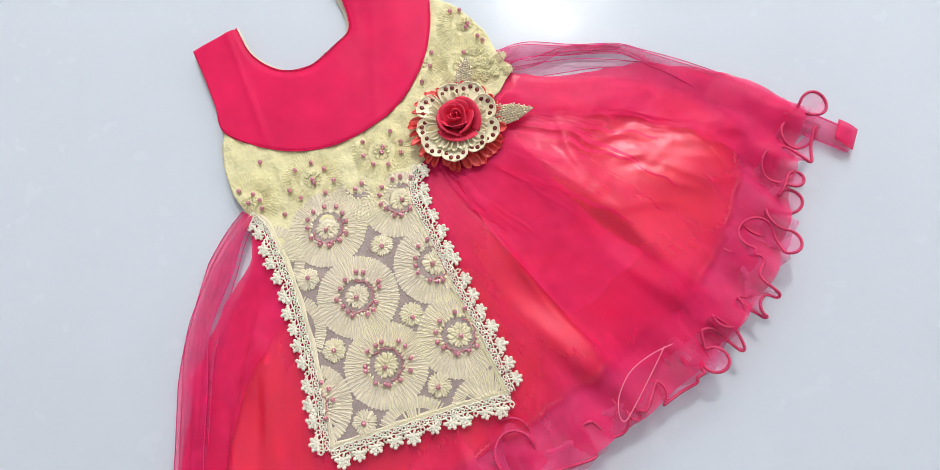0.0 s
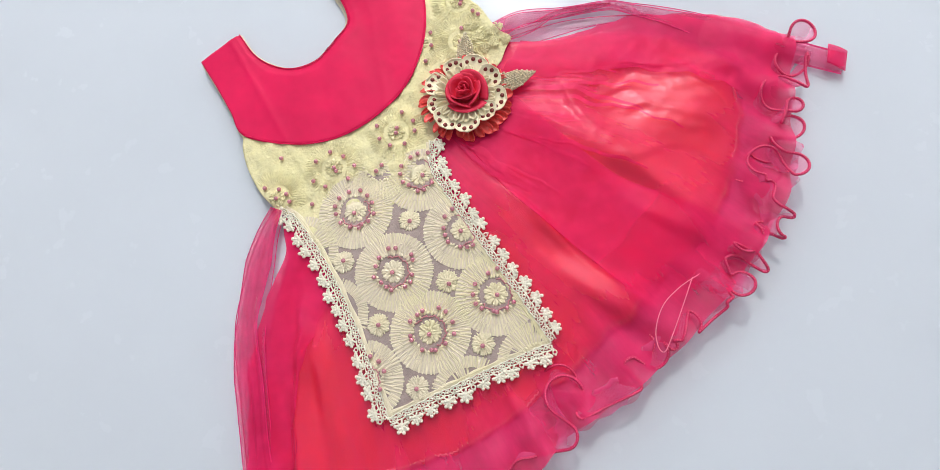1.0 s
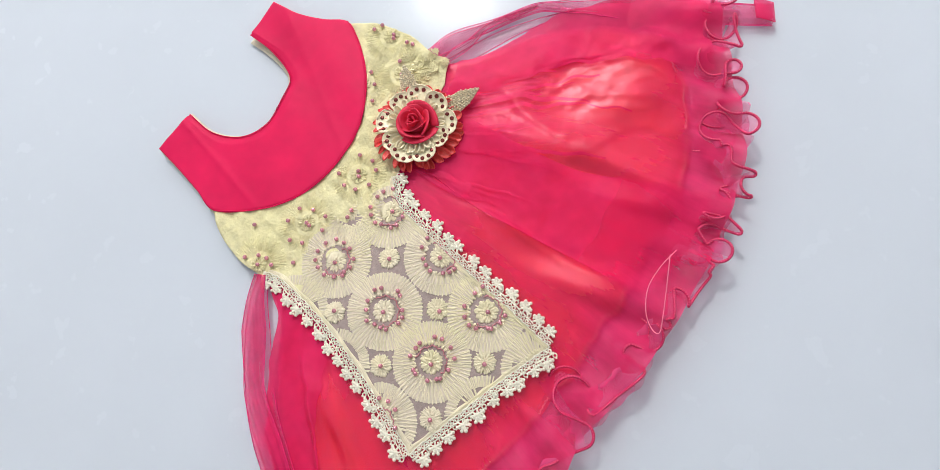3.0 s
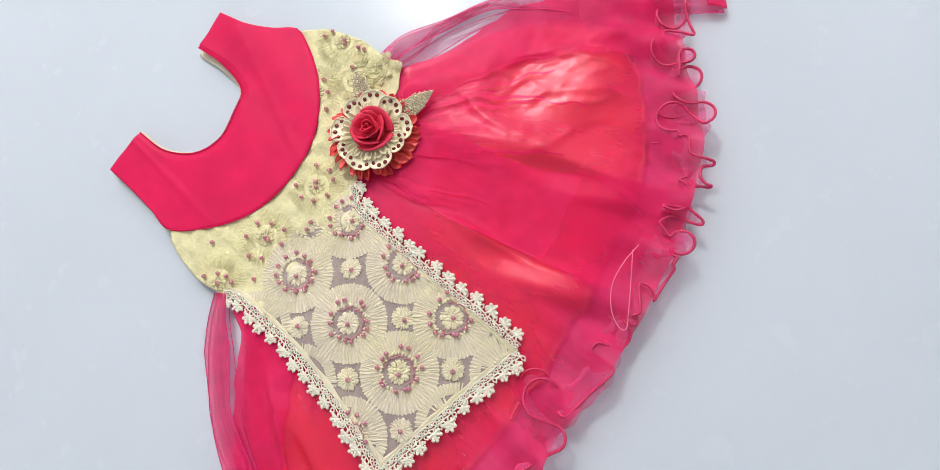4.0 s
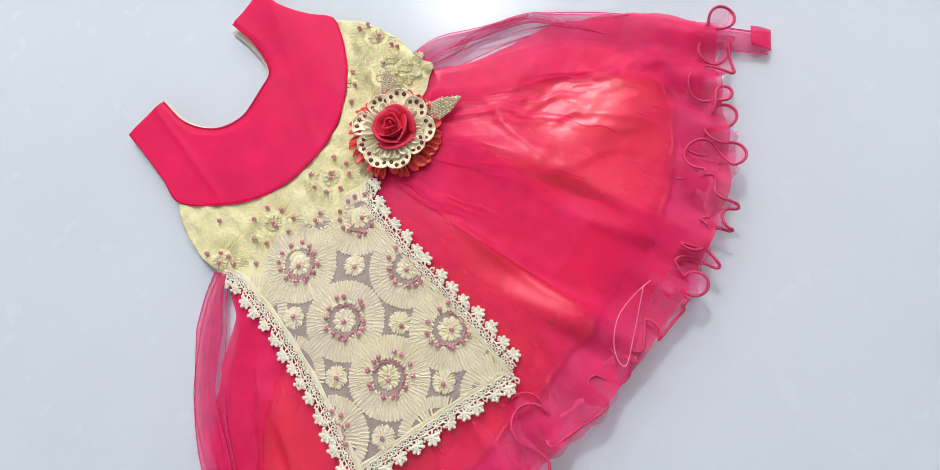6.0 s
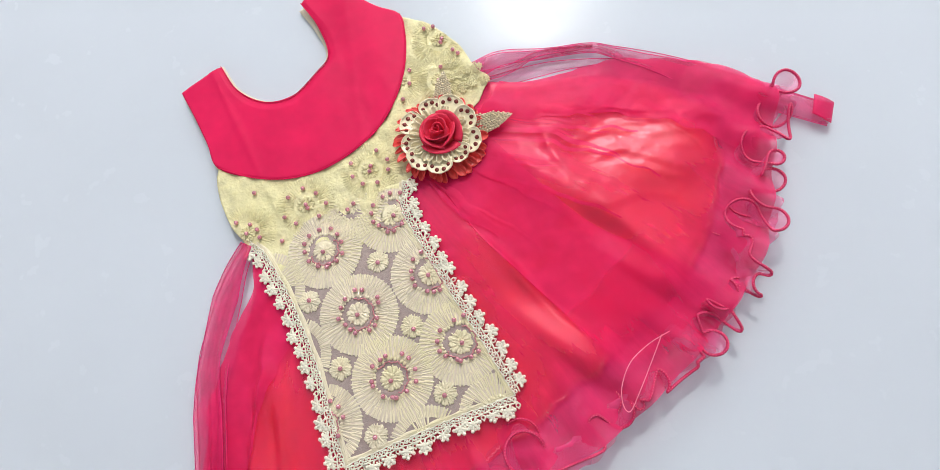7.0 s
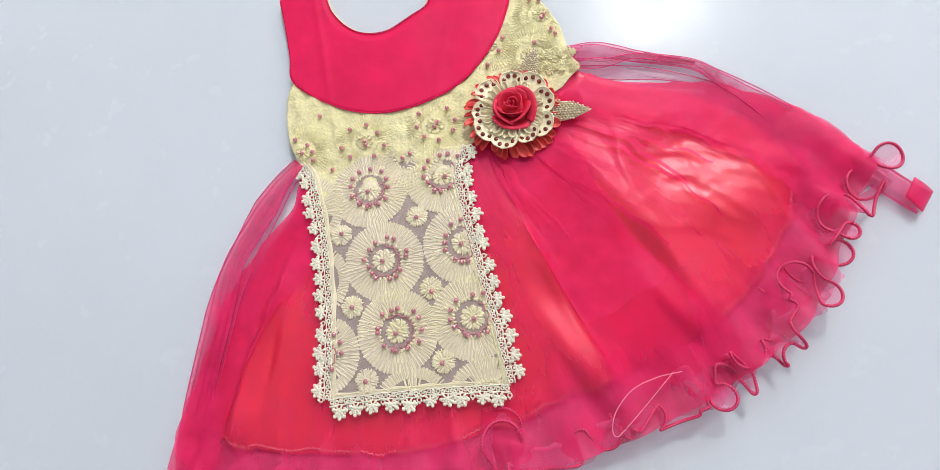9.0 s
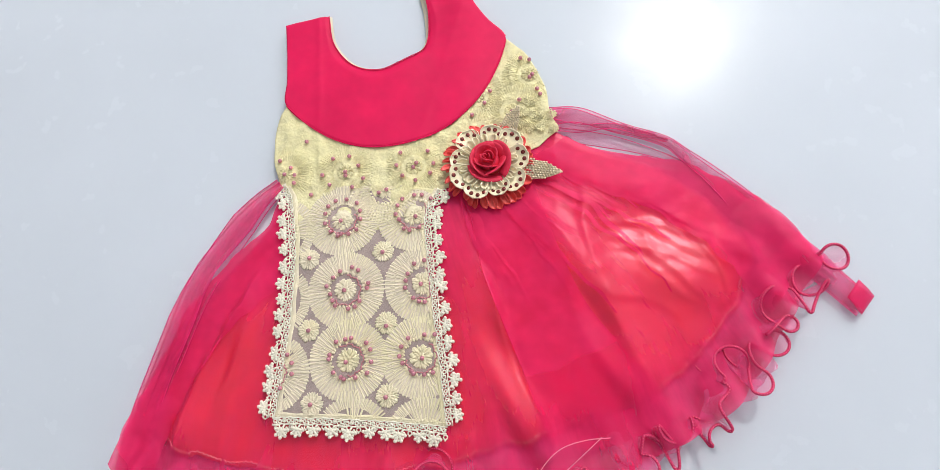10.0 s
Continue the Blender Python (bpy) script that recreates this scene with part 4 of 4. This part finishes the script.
def petal_grid(length, wide, cup, droop, nu=11, nv=9, pinch=0.3):
    rows = []
    for i in range(nu):
        s = i / (nu - 1)
        half = wide / 2 * (pinch + (1 - pinch) * math.sin(min(s * 1.15, 1) * math.pi / 2)) * math.sqrt(max(1e-3, 1 - max(0, (s - 0.62) / 0.38) ** 2))
        rows.append([(length * s, half * t, cup * (t * t) * math.sin(s * math.pi * 0.9) + droop * s * s) for t in np.linspace(-1, 1, nv)])
    return np.array(rows)


coral_petal = raw(*sheet(petal_grid(1.55, 0.8, 0.3, 0.0), 0.05))
for k in range(38):
    a = 360 * k / 38 + random.uniform(-4, 4)
    m = pose(0, 0, CM * 0.05, 0, 0, a) @ pose(CM * random.uniform(2.1, 2.5), 0, CM * random.uniform(0.0, 0.3), random.uniform(15, 50), random.uniform(-10, 4), random.uniform(5, 24))
    part("coral_petal", coral_petal, CORAL, brooch, at=m)
stud = raw(*blob((0, 0, 0), (0.19, 0.19, 0.06), 10, 5))
for k, (long, wide) in enumerate(((2.3, 2.1), (2.45, 2.3), (2.2, 2.0), (2.5, 2.3), (2.15, 1.8), (2.4, 2.3), (2.3, 2.2), (2.1, 1.9), (2.4, 2.2))):
    a = 40 * k + 12 + random.uniform(-5, 5)
    shape = petal_grid(long, wide, 0.24, 0.15, 14, 13, 0.18)
    m = pose(0, 0, CM * 0.35, 0, 0, a) @ pose(CM * 1.1, 0, CM * random.uniform(0.05, 0.3), random.uniform(-16, 16), random.uniform(-12, 0), 0)
    petal = part("ivory_petal", raw(*sheet(shape, 0.07)), IVORY, brooch, at=m)
    part("petal_rim", raw(*tube(np.vstack([shape[5:, 0], shape[-1, 1:-1], shape[5:, -1][::-1]]), 0.05, 6)), IVORY, petal)
    for j, bend in enumerate((-62, -21, 21, 62)):
        x, y = long * 0.52 + 0.36 * wide * math.cos(radians(bend)), 0.36 * wide * math.sin(radians(bend))
        part("stud", stud, BRONZE if (j + k) % 4 == 1 else STUD, petal, at=pose(CM * x, CM * y, CM * (0.24 * (2 * y / wide) ** 2 * 0.6 + 0.15 * (x / long) ** 2 + 0.05)))
inner_petal = raw(*sheet(petal_grid(1.2, 0.6, 0.35, 0.3), 0.05))
for k in range(30):
    a = 360 * k / 30 + random.uniform(-6, 6)
    part("ivory_ruffle", inner_petal, IVORY, brooch, at=pose(0, 0, CM * 0.62, 0, 0, a) @ pose(CM * 1.3, 0, 0, random.uniform(-30, 30), random.uniform(-8, 5), 0))


def rose_petal(radius, high, span, flare, wob):
    """A petal that wraps round the heart of the rose, its rim rolled outward."""
    rows = []
    for a in np.linspace(-1, 1, 19):
        row = []
        for h in np.linspace(0, 1, 10):
            dip = 1 - 0.45 * abs(a) ** 2.6
            zz = high * h * dip
            r = radius * (0.62 + 0.38 * h ** 0.8) + flare * max(0, h - 0.55) ** 1.6 * 2.5 + 0.06 * math.sin(3 * a + wob)
            if h > 0.8:
                zz -= flare * (h - 0.8) * 1.6
            t = radians(span / 2) * a
            row.append((r * math.cos(t), r * math.sin(t), zz))
        rows.append(row)
    return raw(*sheet(np.array(rows), 0.07))


for ringno, (radius, high, span, flare, count, push) in enumerate(((0.22, 1.45, 240, 0.02, 2, 0.0), (0.56, 1.4, 175, 0.08, 2, -0.05), (0.92, 1.25, 150, 0.16, 3, 0.02), (1.28, 1.0, 135, 0.24, 3, 0.12), (1.6, 0.75, 130, 0.3, 3, 0.22))):
    for k in range(count):
        a = 360 * k / count + 64 * ringno + random.uniform(-10, 10)
        shape = rose_petal(radius * random.uniform(0.92, 1.08), high * random.uniform(0.9, 1.08), span * random.uniform(0.85, 1.1), flare, ringno + 1.7 * k)
        part("rose_petal", shape, ROSE, brooch, at=pose(CM * 0.8 * push, CM * (0.1 - 0.6 * push), CM * (0.66 + 0.03 * k), random.uniform(-6, 6), random.uniform(-6, 6), a))
part("rose_heart", raw(*blob((0.05, 0.1, 0.95), (0.85, 0.85, 0.45), 16, 8)), ROSE, brooch)


def glitter_leaf(length, wide):
    """A leaf set with rows of metal beads along slanting veins."""
    pieces = [sheet(petal_leaf(length, wide), 0.05)]
    for row in range(int(length / 0.24)):
        s = row * 0.24 / length
        half = wide / 2 * (math.sin(math.pi * min(1, 0.22 + s * 0.8)) ** 0.9)
        for sgn in (-1, 1):
            for j in range(int(wide / 0.4) + 1):
                y = sgn * (0.1 + j * 0.2)
                x = row * 0.24 + abs(y) * 0.55
                wide_here = wide / 2 * (math.sin(math.pi * min(1, 0.22 + 0.8 * x / length)) ** 0.9) if x < length else 0
                if abs(y) < wide_here + 0.06:
                    pieces.append(blob((x, y, 0.12 + 0.05 * math.cos(3 * y)), (0.125, 0.095, 0.1), 6, 4))
    return raw(*merged(*pieces))


def petal_leaf(length, wide):
    return np.array([[(length * s, wide / 2 * (math.sin(math.pi * min(1, 0.22 + s * 0.8)) ** 0.9) * t, 0.05 * t * t) for t in np.linspace(-1, 1, 7)] for s in np.linspace(0, 0.985, 14)])


leaf_mesh = glitter_leaf(4.0, 1.7)
part("leaf", leaf_mesh, GOLD, brooch, "champagne glitter leaf", at=pose(CM * 2.2, CM * -0.2, CM * 0.25, 0, -2, -4))
part("leaf", leaf_mesh, GOLD, brooch, "champagne glitter leaf", at=pose(CM * 1.0, CM * 2.4, CM * 0.2, 0, -3, 68) @ Matrix.Scale(0.85, 4))

# ---- loose bits ----
loop = spline([(20.9, -9.5, 1.9), (19.2, -9.8, 2.0), (17.5, -10.5, 2.1), (16.3, -11.8, 2.0), (15.9, -13.0, 1.9), (16.2, -13.5, 1.8), (17.2, -12.6, 2.0), (18.8, -11.0, 2.1), (20.3, -9.5, 2.0)], 160)
tagged(part("loose_thread", raw(*tube(loop + [0, 0, 0.7], 0.035, 5)), PINKTHREAD), "loose pink thread loop lying on the organza hem", "thread")

lint = merged(tube(spline([(1.3, 21.4, 0.05), (1.45, 21.75, 0.12), (1.65, 21.9, 0.05)], 12), 0.035, 5), tube([(1.8, 21.6, 0.05), (1.9, 21.8, 0.05), (1.98, 21.82, 0.05)], 0.04, 5), blob((1.25, 21.7, 0.05), (0.05, 0.05, 0.05), 6, 4))
tagged(part("lint", raw(*lint), GREY), "tiny grey lint scrap beside the neckline", "lint")
